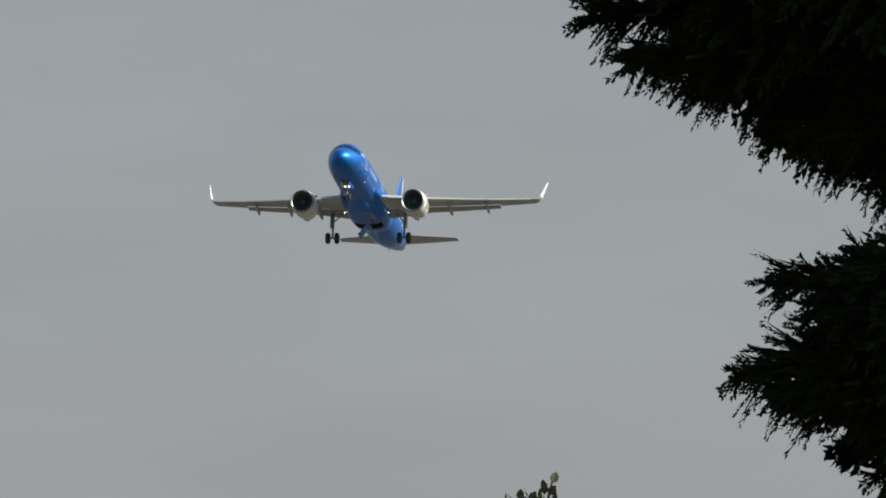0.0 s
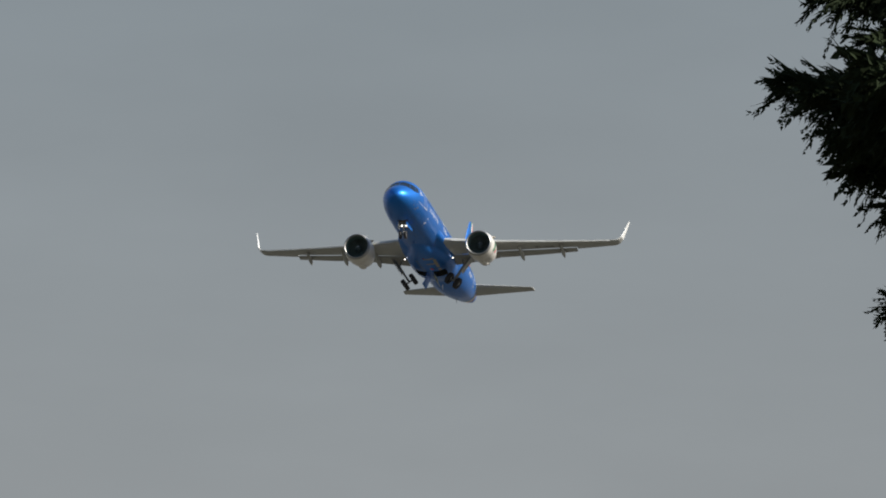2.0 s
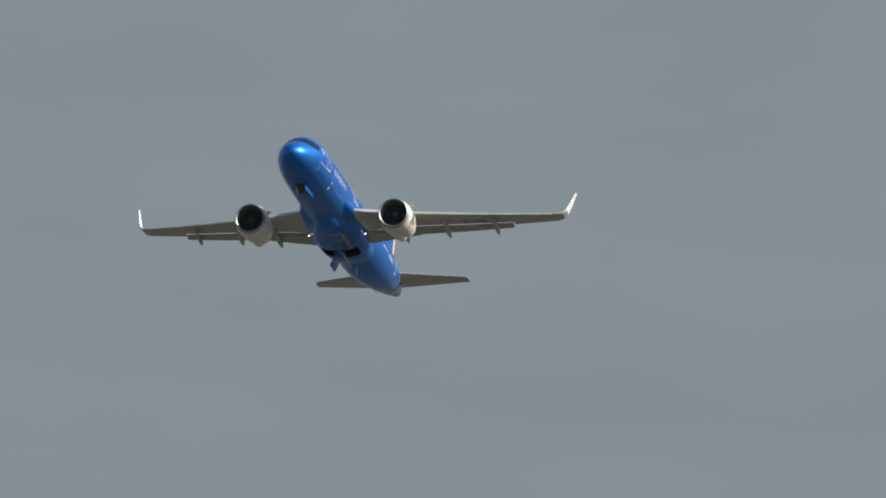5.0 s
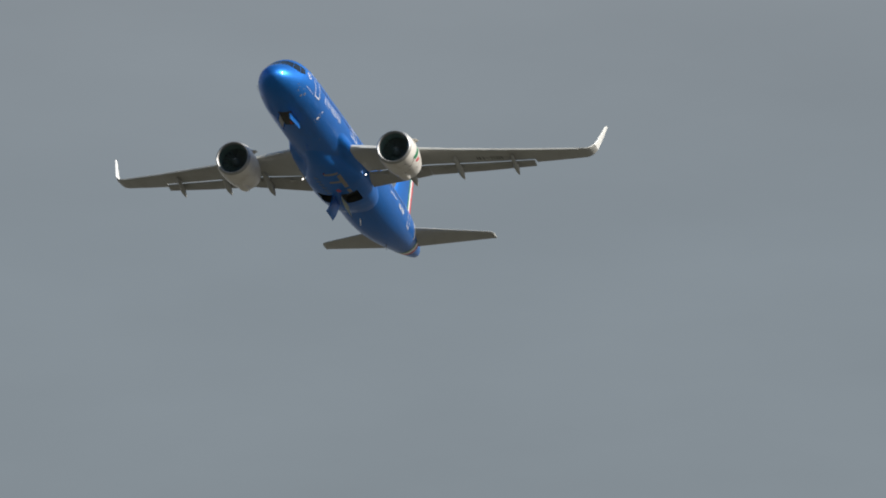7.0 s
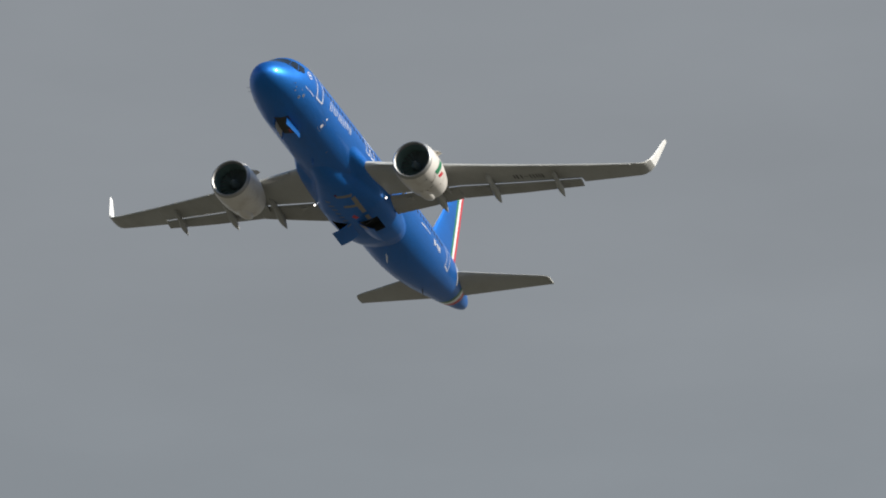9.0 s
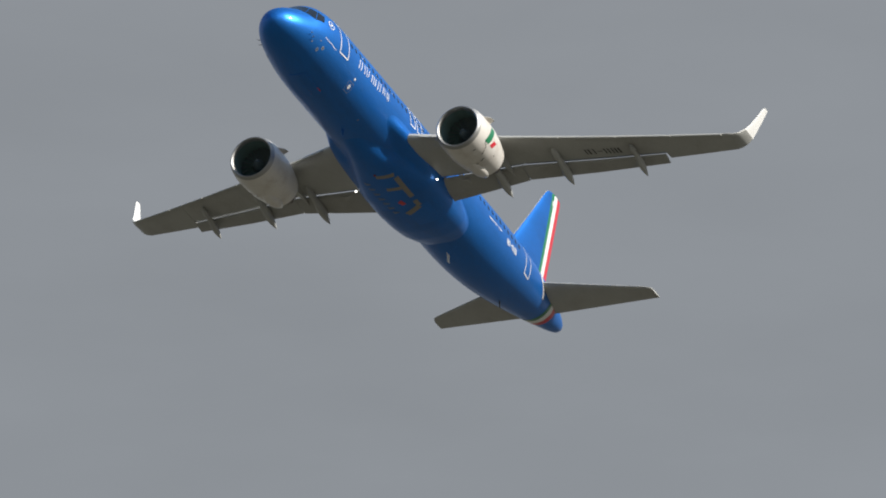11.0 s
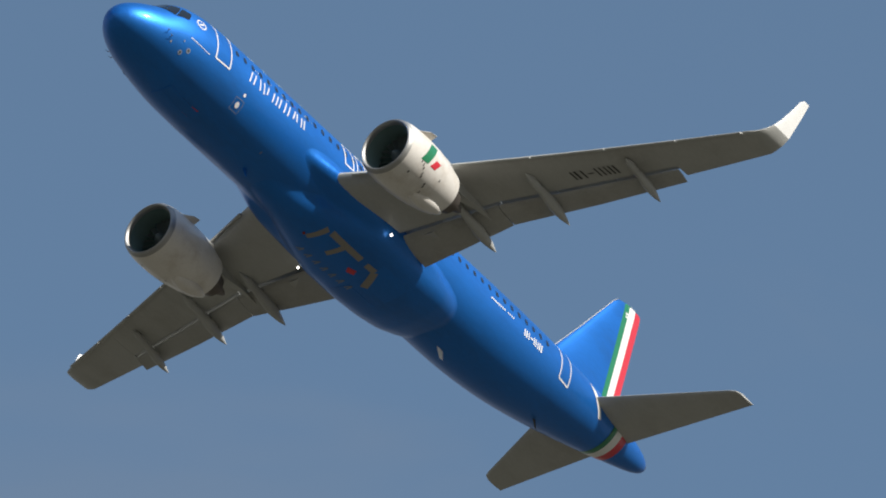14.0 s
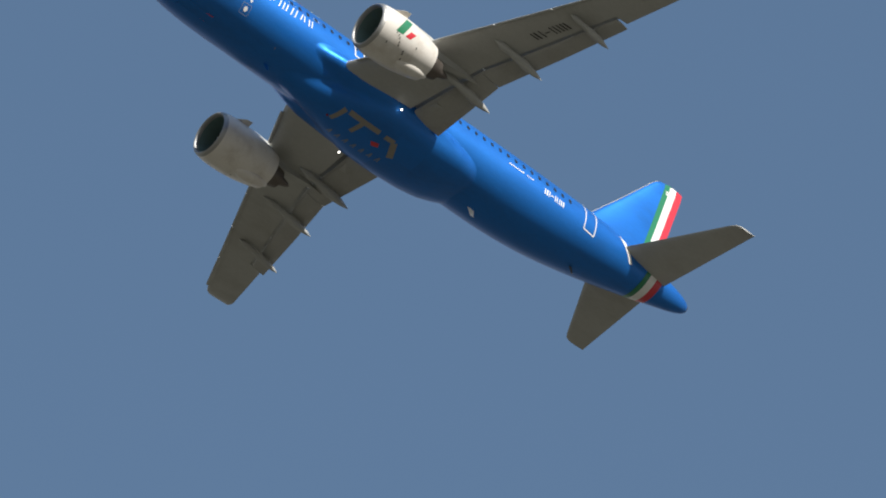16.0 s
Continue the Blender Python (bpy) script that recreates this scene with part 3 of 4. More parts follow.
        part("flap_fairing", loft(rings), GREY, w, "pointed grey flap-track fairing")
    # wing-root lamp
    bm = bmesh.new()
    bmesh.ops.create_uvsphere(bm, u_segments=12, v_segments=8, radius=0.055)
    part("landing_lamp", moved(bm, pose(S0 - 16.17, side * 2.28, -1.62)), SMALL_LAMP, w, "lit lamp under the wing root")
    if side > 0:
        # registration on the underside: plain dark bars
        for a, w_, d0, d1 in ((0.0, 0.07, 0, 0.6), (0.17, 0.09, 0, 0.6), (0.44, 0.07, 0, 0.6), (0.64, 0.26, 0.27, 0.34), (1.02, 0.07, 0, 0.6), (1.22, 0.07, 0, 0.6), (1.42, 0.07, 0, 0.6), (1.60, 0.08, 0, 0.6), (1.78, 0.09, 0, 0.6)):
            a, w_ = 0.87 * a, 0.87 * w_
            y = 9.74 + a
            bm = bmesh.new()
            vs = []
            for yy, ss in ((y, d0), (y + w_, d0), (y + w_, d1), (y, d1)):
                c = te_s(yy) - le_s(yy)
                s = le_s(yy) + 0.36 * c + ss
                x = (s - le_s(yy)) / c
                tk = 0.140 - 0.045 * min(1.0, yy / 12)
                th = 5 * tk * (0.2969 * math.sqrt(x) - 0.126 * x - 0.3516 * x * x + 0.2843 * x**3 - 0.1015 * x**4) + 0.002
                vs.append(bm.verts.new((S0 - s, yy, wz(yy) + c * (0.015 * 4 * x * (1 - x) - th) - 0.015)))
            bm.faces.new(vs)
            part("registration_bar", bm, BLACK, w, "dark registration bar", smooth=False)
    return w


wing_left = build_wing(1)
wing_right = build_wing(-1)


def build_engine(side):
    e = new("engine")
    e.parent = airliner
    tagged(e, "large white jet engine under the wing")
    m = pose(S0 - 10.76, side * 5.77, -1.95, 0, 1.2, 0) @ Matrix.Diagonal((1, 0.975, 0.975, 1))
    skin_profile = [(-0.20, 1.275), (-0.5, 1.335), (-0.9, 1.365), (-1.5, 1.365), (-2.3, 1.31), (-3.1, 1.17), (-3.75, 1.01), (-3.75, 0.975), (-3.2, 1.05), (-2.4, 1.08)]
    part("nacelle", moved(lathe(skin_profile, 56), m), CREAM, e, "off-white nacelle, weathered underneath")
    lip = [(-0.20, 1.275), (-0.10, 1.245), (-0.03, 1.20), (0.0, 1.15), (-0.03, 1.105), (-0.10, 1.075), (-0.22, 1.055)]
    part("inlet_lip", moved(lathe(lip, 56), m), METAL, e, "bare metal inlet lip")
    part("inlet_liner", moved(lathe([(-0.22, 1.055), (-0.6, 1.04), (-1.15, 1.045), (-1.15, 0.0)], 48), m), LINER, e, "dark grey inlet duct")
    for k in range(20):
        bm = bmesh.new()
        a = 2 * math.pi * k / 20
        vs = []
        for r, tw, w in ((0.30, 20, 0.16), (0.65, 38, 0.2), (1.02, 58, 0.24)):
            for sgn in (-1, 1):
                d = sgn * w / 2
                aa = a + d * math.sin(radians(tw)) / r * 1.1
                vs.append(bm.verts.new((-1.0 + d * math.cos(radians(tw)), r * math.cos(aa), r * math.sin(aa))))
        bm.faces.new((vs[0], vs[1], vs[3], vs[2]))
        bm.faces.new((vs[2], vs[3], vs[5], vs[4]))
        part("fan_blade", moved(bm, m), FAN_METAL, e, "dark fan blade")
    spin = part("spinner", moved(lathe([(-0.52, 0.0), (-0.56, 0.07), (-0.72, 0.2), (-0.95, 0.31), (-1.12, 0.33)], 24), m), FAN_METAL, e, "dark spinner with a white mark")
    bm = bmesh.new()
    vs = []
    for k in range(6):
        a = 0.3 * k + 1.0
        x = -0.60 - 0.035 * k
        r = 0.10 + 0.03 * k
        vs.append((bm.verts.new((x + 0.012, r * math.cos(a), r * math.sin(a))), bm.verts.new((x - 0.03, (r + 0.035) * math.cos(a), (r + 0.035) * math.sin(a)))))
    for a, b in zip(vs, vs[1:]):
        bm.faces.new((a[0], b[0], b[1], a[1]))
    part("spiral_mark", moved(bm, m), WHITE, spin, "white spiral mark")
    part("core_cowl", moved(lathe([(-2.4, 0.80), (-3.2, 0.78), (-4.0, 0.62), (-4.55, 0.50), (-4.55, 0.46), (-4.1, 0.5)], 36), m), DARK_METAL, e, "burnt metal core nozzle")
    part("exhaust_plug", moved(lathe([(-4.1, 0.36), (-4.6, 0.30), (-5.1, 0.14), (-5.3, 0.0)], 28), m), DARK_METAL, e, "burnt metal exhaust cone")
    part("duct_wall", moved(lathe([(-2.4, 1.08), (-2.4, 0.80)], 40), m), BAY, e)
    # pylon up to the wing
    rings = []
    for x, zt, zb, w in ((-0.9, 1.36, 1.28, 0.05), (-1.6, 1.62, 1.2, 0.2), (-2.6, 1.74, 1.0, 0.26), (-3.8, 1.60, 0.66, 0.27), (-5.0, 1.35, 0.62, 0.22), (-6.3, 1.1, 0.86, 0.10), (-7.3, 0.95, 0.88, 0.03)):
        rings.append([(x, -w, zb), (x, w, zb), (x, w, zt), (x, -w, zt)])
    part("pylon", moved(loft(rings), m), GREY, e, "grey pylon above the engine")
    # strakes on the shoulders
    for sg in (1, -1):
        bm = bmesh.new()
        a0 = math.pi / 2 - sg * 0.95
        pr = [(-0.75, 1.36), (-1.55, 1.36), (-1.6, 1.66), (-1.25, 1.62)]
        vs0 = [bm.verts.new((x, r * math.cos(a0), r * math.sin(a0))) for x, r in pr]
        vs1 = [bm.verts.new((x, r * math.cos(a0) + 0.03 * math.sin(a0), r * math.sin(a0) - 0.03 * math.cos(a0))) for x, r in pr]
        bm.faces.new(vs0)
        bm.faces.new(vs1[::-1])
        for k in range(4):
            bm.faces.new((vs0[k], vs1[k], vs1[(k + 1) % 4], vs0[(k + 1) % 4]))
        part("strake", moved(bm, m), CREAM, e, "small nacelle fin", smooth=False)

    def wrap(x0, x1, a0, a1, mt, name, lab, r=1.378, slant=0.0):
        bm = bmesh.new()
        n = 6
        g = []
        for k in range(n + 1):
            a = radians(a0 + (a1 - a0) * k / n)
            row = []
            for q in range(4):
                x = x0 + (x1 - x0) * q / 3 + slant * (k / n)
                rr = float(np.interp(-x, [0.2, 0.5, 0.9, 1.5, 2.3, 3.1, 3.75], [1.275, 1.335, 1.365, 1.365, 1.31, 1.17, 1.01])) + 0.012
                row.append(bm.verts.new((x, rr * math.cos(a), rr * math.sin(a))))
            g.append(row)
        for a, b in zip(g, g[1:]):
            for q in range(3):
                bm.faces.new((a[q], b[q], b[q + 1], a[q + 1]))
        part(name, moved(bm, m), mt, e, lab)

    # outboard flag blocks and dark service marks
    s_out = 0 if side > 0 else 180
    sg = 1 if side > 0 else -1
    wrap(-0.86, -1.30, s_out - sg * 25, s_out + sg * 18, GREEN, "flag_block", "green flag block", slant=-0.50)
    wrap(-1.46, -1.80, s_out - sg * 25, s_out - sg * 8, RED, "flag_block", "red flag block", slant=-0.28)
    for x, a in ((-0.95, -30), (-1.1, -33), (-1.2, -38), (-1.3, -46), (-1.34, -52), (-0.7, -60), (-1.75, -58), (-1.8, -63), (-1.9, -75), (-2.3, -36)):
        wrap(x, x - 0.05, s_out + sg * a, s_out + sg * (a + 5), BLACK, "service_mark", "tiny dark service mark")
    # oil-cooler bulge at the bottom rear, offset to one side
    rings = []
    for k in range(9):
        u = k / 8
        r = 0.35 * math.sin(math.pi * max(0.03, min(0.97, 0.12 + 0.86 * u))) ** 0.6
        rings.append([(-1.85 - 1.95 * u, 0.08 + r * 1.15 * math.cos(t), -1.2 + 0.2 * u + r * math.sin(t)) for t in [2 * math.pi * q / 16 for q in range(16)]])
    part("keel_bulge", moved(loft(rings), m), CREAM, e, "rounded bulge under the nacelle")
    return e


engine_left = build_engine(1)
engine_right = build_engine(-1)


def build_tail():
    for side in (1, -1):
        rings = []
        for y, s, c, z in ((0.4, 31.15, 3.70, 0.60), (2.5, 32.42, 2.78, 0.84), (5.9, 34.45, 1.32, 1.23), (6.15, 34.64, 1.17, 1.25), (6.24, 34.88, 0.95, 1.26)):
            rings.append([(S0 - s - c * x, side * y, z + c * h) for x, h in foil(10, 0.10, 1.0, 0.0)])
        part("tailplane", loft(rings), GREY, airliner, "grey tapered tailplane")
    # fin with tricolour rudder
    zs = [(1.3, 28.55, 34.62), (1.9, 29.35, 34.74), (2.4, 29.95, 34.85), (5.0, 32.05, 35.40), (7.6, 34.08, 35.93), (7.85, 34.36, 35.95), (7.95, 34.75, 35.9)]
    def fin_ring(z, s0, s1, x0, x1):
        c = s1 - s0
        out = []
        full = foil(12, 0.10, 1.0, 0.0)
        def half(x):
            return 5 * 0.10 * (0.2969 * math.sqrt(x) - 0.126 * x - 0.3516 * x * x + 0.2843 * x**3 - 0.1015 * x**4) + 0.002
        xs = [x0 + (x1 - x0) * k / 8 for k in range(9)]
        if x0 == 0:
            xs = [x1 * (k / 8) ** 2 for k in range(9)]
        out = [(S0 - s0 - c * x, c * half(x), z) for x in xs] + [(S0 - s0 - c * x, -c * half(x), z) for x in xs[::-1]]
        return out
    # widths of the stripes are constant, measured forward from the trailing edge
    fin = None
    stripes = (("fin", None, 1.20, BLUE, "blue swept fin"), ("green_stripe", 1.20, 0.86, GREEN, "green rudder stripe"), ("white_stripe", 0.86, 0.42, WHITE, "white rudder stripe"), ("red_stripe", 0.42, 0.0, RED, "red rudder stripe"))
    for name, wa, wb, mt, lab in stripes:
        rings = []
        for z, s0, s1 in zs:
            c = s1 - s0
            k = min(1.0, c / 1.45)
            x0 = 0.0 if wa is None else max(0.02, 1 - wa * k / c)
            x1 = 1 - wb * k / c
            rings.append(fin_ring(z, s0, s1, x0, x1))
        ob = part(name, loft(rings), mt, fin if fin else airliner, lab)
        fin = fin or ob
    bm = bmesh.new()
    pts = [Vector((S0 - q[1] + 0.01, 0, q[0])) for q in zs[1:6]]
    for a, b in zip(pts, pts[1:]):
        tube(bm, a, b, 0.022, 0.022, 8)
    part("leading_edge", bm, METAL, fin, "bare metal leading edge strip")
    for side in (1, -1):
        for z in (7.28, 7.44):
            bm = bmesh.new()
            box(bm, (S0 - 34.98, side * 0.085, z), (0.24, 0.02, 0.10))
            part("lettering_bar", bm, WHITE, fin, "small white mark on the green stripe", smooth=False)
    # dorsal fillet
    rings = []
    for s, z, w in ((26.6, 1.95, 0.03), (28.2, 2.02, 0.16), (29.4, 2.1, 0.24), (31.0, 2.1, 0.26)):
        rings.append([(S0 - s, w, z - 0.35), (S0 - s, w * 0.5, z + 0.15 * (s - 26.6) / 2), (S0 - s, 0, z + 0.22 * (s - 26.6) / 2), (S0 - s, -w * 0.5, z + 0.15 * (s - 26.6) / 2), (S0 - s, -w, z - 0.35)])
    part("dorsal_fillet", loft(rings), BLUE, fin)


build_tail()


# ---- undercarriage ----
def wheel(name, c, r, w, parent):
    prof = [(-w / 2, 0.45 * r), (-w / 2, 0.82 * r), (-w * 0.36, 0.96 * r), (0, r), (w * 0.36, 0.96 * r), (w / 2, 0.82 * r), (w / 2, 0.45 * r)]
    wh = part(name, moved(lathe(prof, 24), Matrix.Translation(c) @ pose(0, 0, 0, 0, 0, 90)), RUBBER, parent, "black rubber tyre")
    bm = lathe([(-w * 0.42, 0.0), (-w * 0.42, 0.2 * r), (-w * 0.3, 0.46 * r), (w * 0.3, 0.46 * r), (w * 0.42, 0.2 * r), (w * 0.42, 0.0)], 20)
    part("hub", moved(bm, Matrix.Translation(c) @ pose(0, 0, 0, 0, 0, 90)), STEEL, wh, "grey wheel hub")


def build_main_gear(side):
    g = new("main_gear")
    g.parent = airliner
    tagged(g, "twin-wheel main landing gear leg, folding inward")
    bm = bmesh.new()
    tube(bm, (0, 0, 0.05), (0, 0, -1.85), 0.15, 0.14)
    tube(bm, (0, 0, -1.8), (0, 0, -2.9), 0.10, 0.10)
    tube(bm, (0, -0.55, -2.9), (0, 0.55, -2.9), 0.075)
    tube(bm, (0, -side * 0.02, -1.2), (0.0, -side * 1.2, -0.1), 0.07)
    tube(bm, (-0.12, 0, -1.65), (-0.42, 0, -2.15), 0.05)
    tube(bm, (-0.42, 0, -2.15), (-0.12, 0, -2.75), 0.05)
    part("strut", bm, STEEL, g, "grey steel strut")
    for dy in (-0.47, 0.47):
        wheel("wheel", (0, dy, -2.9), 0.585, 0.42, g)
    bm = bmesh.new()
    box(bm, (0, side * 0.2, -1.0), (0.9, 0.05, 1.6))
    part("leg_door", bm, GREY, g, "leg door fixed to the strut")
    return g


def build_nose_gear():
    g = new("nose_gear")
    g.parent = airliner
    tagged(g, "nose landing gear with two wheels and lit lamps")
    bm = bmesh.new()
    tube(bm, (0, 0, 0.1), (0, 0, -1.0), 0.10)
    tube(bm, (0, 0, -0.9), (0, 0, -2.0), 0.07)
    tube(bm, (0, -0.3, -2.0), (0, 0.3, -2.0), 0.05)
    tube(bm, (0.0, 0, -0.9), (0.9, 0, 0.1), 0.05)
    part("strut", bm, STEEL, g, "grey steel strut")
    for dy in (-0.25, 0.25):
        wheel("wheel", (0, dy, -2.0), 0.38, 0.22, g)
        bm = lathe([(0.0, 0.0), (0.0, 0.09), (-0.12, 0.05), (-0.12, 0.0)], 16)
        part("landing_lamp", moved(bm, pose(0.16, dy * 0.85, -0.95)), LAMP, g, "lit landing lamp")
    return g


gear_left, gear_right, gear_nose = build_main_gear(1), build_main_gear(-1), build_nose_gear()


def build_gear_door(side):
    """Large belly door hinged near the keel, shaped to the fairing."""
    rings, inner = [], []
    z0 = belly_z(17.85, 0.25)
    for k in range(11):
        y = 0.25 + 1.21 * k / 10
        row, row_in = [], []
        for q in range(5):
            sta = WELL[0] - 0.05 + (WELL[1] - WELL[0] + 0.10) * q / 4
            p = Vector((17.85 - sta, side * (y - 0.25), belly_z(sta, y) - z0))
            row.append(p)
            row_in.append(Vector((p.x * 0.92, p.y, p.z)))
        rings.append([p + Vector((0, 0, -0.007)) for p in row] + [p + Vector((0, 0, 0.03)) for p in row[::-1]])
        if 0 < k < 10:
            inner.append([p + Vector((0, 0, 0.034)) for p in row_in] + [p + Vector((0, 0, 0.046)) for p in row_in[::-1]])
    d = part("gear_door", loft(rings), BLUE, airliner, "blue main gear bay door")
    part("door_lining", loft(inner), PRIMER, d, "pale primer inside the door")
    return d


NOSE_WELL = (3.6, 5.55, 0.47)


def nose_keel(sta, y, off=0.0):
    """A point low on the nose at a station and distance from the keel line."""
    zc, ry, rz = fuse_at(sta)
    return Vector((S0 - sta, y, zc - (rz + off) * math.sqrt(1 - (y / ry) ** 2)))


NOSE_HINGE = nose_keel(4.6, NOSE_WELL[2])


def build_nose_door(side):
    hinge = Vector((NOSE_HINGE.x, side * NOSE_HINGE.y, NOSE_HINGE.z))
    outer, lining = [], []
    for k in range(7):
        sta = NOSE_WELL[0] - 0.03 + (NOSE_WELL[1] - NOSE_WELL[0] + 0.06) * k / 6
        ys = [side * (NOSE_WELL[2] - (NOSE_WELL[2] - 0.004) * q / 4) for q in range(5)]
        outer.append([nose_keel(sta, y, 0.016) - hinge for y in ys] + [nose_keel(sta, y, -0.012) - hinge for y in ys[::-1]])
        if 0 < k < 6:
            lining.append([nose_keel(sta, y * 0.9 + 0.02 * side, -0.014) - hinge for y in ys] + [nose_keel(sta, y * 0.9 + 0.02 * side, -0.024) - hinge for y in ys[::-1]])
    d = part("nose_gear_door", loft(outer), BLUE, airliner, "blue nose gear door, pale inside")
    part("door_lining", loft(lining), WHITE, d, "pale inside of the door")
    return d


door_left, door_right = build_gear_door(1), build_gear_door(-1)
nose_door_left, nose_door_right = build_nose_door(1), build_nose_door(-1)


def build_bays():
    """Wheel wells: lining over the hull and walls down to the skin, painted shade-dark."""
    # nose: no recess, a flush slab whose dark colour stands in for the well's shade
    rings = []
    for k in range(7):
        sta = NOSE_WELL[0] + (NOSE_WELL[1] - NOSE_WELL[0]) * k / 6
        ys = [NOSE_WELL[2] * (q / 4 - 1) for q in range(9)]
        rings.append([nose_keel(sta, y, 0.006) for y in ys] + [nose_keel(sta, y, -0.1) for y in ys[::-1]])
    part("nose_gear_bay", loft(rings), BAY, body, "flush near-black slab standing in for the shaded nose gear well")
    s0, s1, y0, y1 = WELL
    for side in (1, -1):
        bm = bmesh.new()

        def roof(sta, y):
            return Vector((S0 - sta, side * y, -2.10 * math.sqrt(1 - (y / 2.01) ** 2)))
        ys = [y0 - 0.05 + (y1 - y0 + 0.12) * k / 8 for k in range(9)]
        g = [[bm.verts.new(roof(sta, y)) for y in ys] for sta in (s0 - 0.06, s1 + 0.06)]
        low = [[bm.verts.new((S0 - sta, side * y, belly_z(sta, y) + 0.05)) for y in ys] for sta in (s0 - 0.06, s1 + 0.06)]
        for k in range(8):
            bm.faces.new((g[0][k], g[0][k + 1], g[1][k + 1], g[1][k]))
            for e in (0, 1):
                bm.faces.new((g[e][k], g[e][k + 1], low[e][k + 1], low[e][k]))
        for k in (0, 8):
            bm.faces.new((g[0][k], g[1][k], low[1][k], low[0][k]))
        part("main_gear_bay", bm, BAY, fairing, "main gear well, its shade put into a near-black lining")
        for q in range(3):
            bm = bmesh.new()
            sta = s0 + 0.35 + 0.5 * q
            tube(bm, roof(sta, y0) + Vector((0, 0, -0.06)), roof(sta, y1) + Vector((0, 0, -0.06)), 0.035, 0.035, 8)
            part("well_pipe", bm, STEEL, fairing, "grey pipe inside the wheel well")


build_bays()


def build_belly_art():
    """Large faded emblem under the belly: plain beige bars with a red block."""
    def quad(pts, m, nm, lab):
        bm = bmesh.new()
        g = []
        for i in range(7):
            u = i / 6
            row = []
            for j in range(3):
                v = j / 2
                s = (pts[0][0] * (1 - u) + pts[1][0] * u) * (1 - v) + (pts[3][0] * (1 - u) + pts[2][0] * u) * v
                y = (pts[0][1] * (1 - u) + pts[1][1] * u) * (1 - v) + (pts[3][1] * (1 - u) + pts[2][1] * u) * v
                row.append(bm.verts.new((S0 - s, y, belly_z(s, y) - 0.008)))
            g.append(row)
        for a, b in zip(g, g[1:]):
            for j in range(2):
                bm.faces.new((a[j], b[j], b[j + 1], a[j + 1]))
        ms, my = sum(p[0] for p in pts) / 4, sum(p[1] for p in pts) / 4
        on_door = ms > WELL[0] and abs(my) > 0.25
        if on_door:
            moved(bm, Matrix.Translation((17.85 - S0, -0.25 if my > 0 else 0.25, -belly_z(17.85, 0.25) - 0.008)))
        part(nm, bm, m, fairing if not on_door else door_left if my > 0 else door_right, lab)
    def bar(a, b, w, m=GOLD):
        d = Vector((b[0] - a[0], b[1] - a[1])).normalized()
        p = Vector((-d.y, d.x)) * w / 2
        quad([(a[0] + p.x, a[1] + p.y), (b[0] + p.x, b[1] + p.y), (b[0] - p.x, b[1] - p.y), (a[0] - p.x, a[1] - p.y)], m, "emblem_bar", "faded beige emblem bar")
    bar((13.62, 0.02), (13.86, 0.92), 0.26)
    bar((14.1, 0.92), (16.0, 1.02), 0.26)
    bar((14.86, 0.10), (15.02, 0.88), 0.26)
    bar((16.36, 1.0), (16.95, 1.03), 0.24)
    bar((16.96, 1.0), (17.42, 0.16), 0.34)
    quad([(16.0, 0.38), (16.42, 0.52), (16.55, 0.28), (16.2, 0.14)], RED, "emblem_block", "dull red emblem block")
    for k in range(7):
        s = 14.15 + 0.48 * k
        y = -0.72 + 0.06 * k
        for ds, dy in ((0.0, 0.10), (0.16, -0.05)):
            bar((s + ds, y - 0.17), (s + ds + dy, y + 0.17), 0.07, FADED)


build_belly_art()


def build_beacon():
    bm = bmesh.new()
    bmesh.ops.create_uvsphere(bm, u_segments=14, v_segments=8, radius=0.065)
    part("beacon", moved(bm, pose(S0 - 13.4, 0.05, belly_z(13.4, 0.05) - 0.02)), BEACON, fairing, "red beacon dome under the belly")


build_beacon()


# ---- ground ----
def build_ground():
    bm = bmesh.new()
    n = 24
    rings = [[(r * math.cos(2 * math.pi * k / n), r * math.sin(2 * math.pi * k / n), 0.0) for k in range(n)] for r in (4, 40, 300, 4500)]
    c = bm.verts.new((0, 0, 0))
    vs = [[bm.verts.new(p) for p in ring] for ring in rings]
    for k in range(n):
        bm.faces.new((c, vs[0][k], vs[0][(k + 1) % n]))
        for a, b in zip(vs, vs[1:]):
            bm.faces.new((a[k], b[k], b[(k + 1) % n], a[(k + 1) % n]))
    tagged(part("ground", bm, GROUND, smooth=False), "flat dry grass ground", "ground", kind="structure")


build_ground()


# ---- trees ----
def spindles(a, b, r, rng):
    """Flat scaly twiglets from points a to points b, widest before the middle, each turned at random."""
    n = len(a)
    d = b - a
    ln = np.linalg.norm(d, axis=1, keepdims=True) + 1e-9
    d = d / ln
    h = np.where(np.abs(d[:, 2:3]) < 0.9, np.array([[0.0, 0.0, 1.0]]), np.array([[1.0, 0.0, 0.0]]))
    p = np.cross(d, h)
    p /= np.linalg.norm(p, axis=1, keepdims=True)
    q = np.cross(d, p)
    ph = rng.uniform(0, 6.28, (n, 1))
    mid = a + (b - a) * 0.3
    off = (p * np.cos(ph) + q * np.sin(ph)) * r[:, None]
    bend = (q * np.cos(ph) - p * np.sin(ph)) * (r * 0.5)[:, None]
    v = np.stack([a, mid + off + bend, b, mid - off + bend], 1)
    base = np.arange(n)[:, None] * 4
    return v.reshape(-1, 3), np.hstack([base, base + 1, base + 2, base + 3])


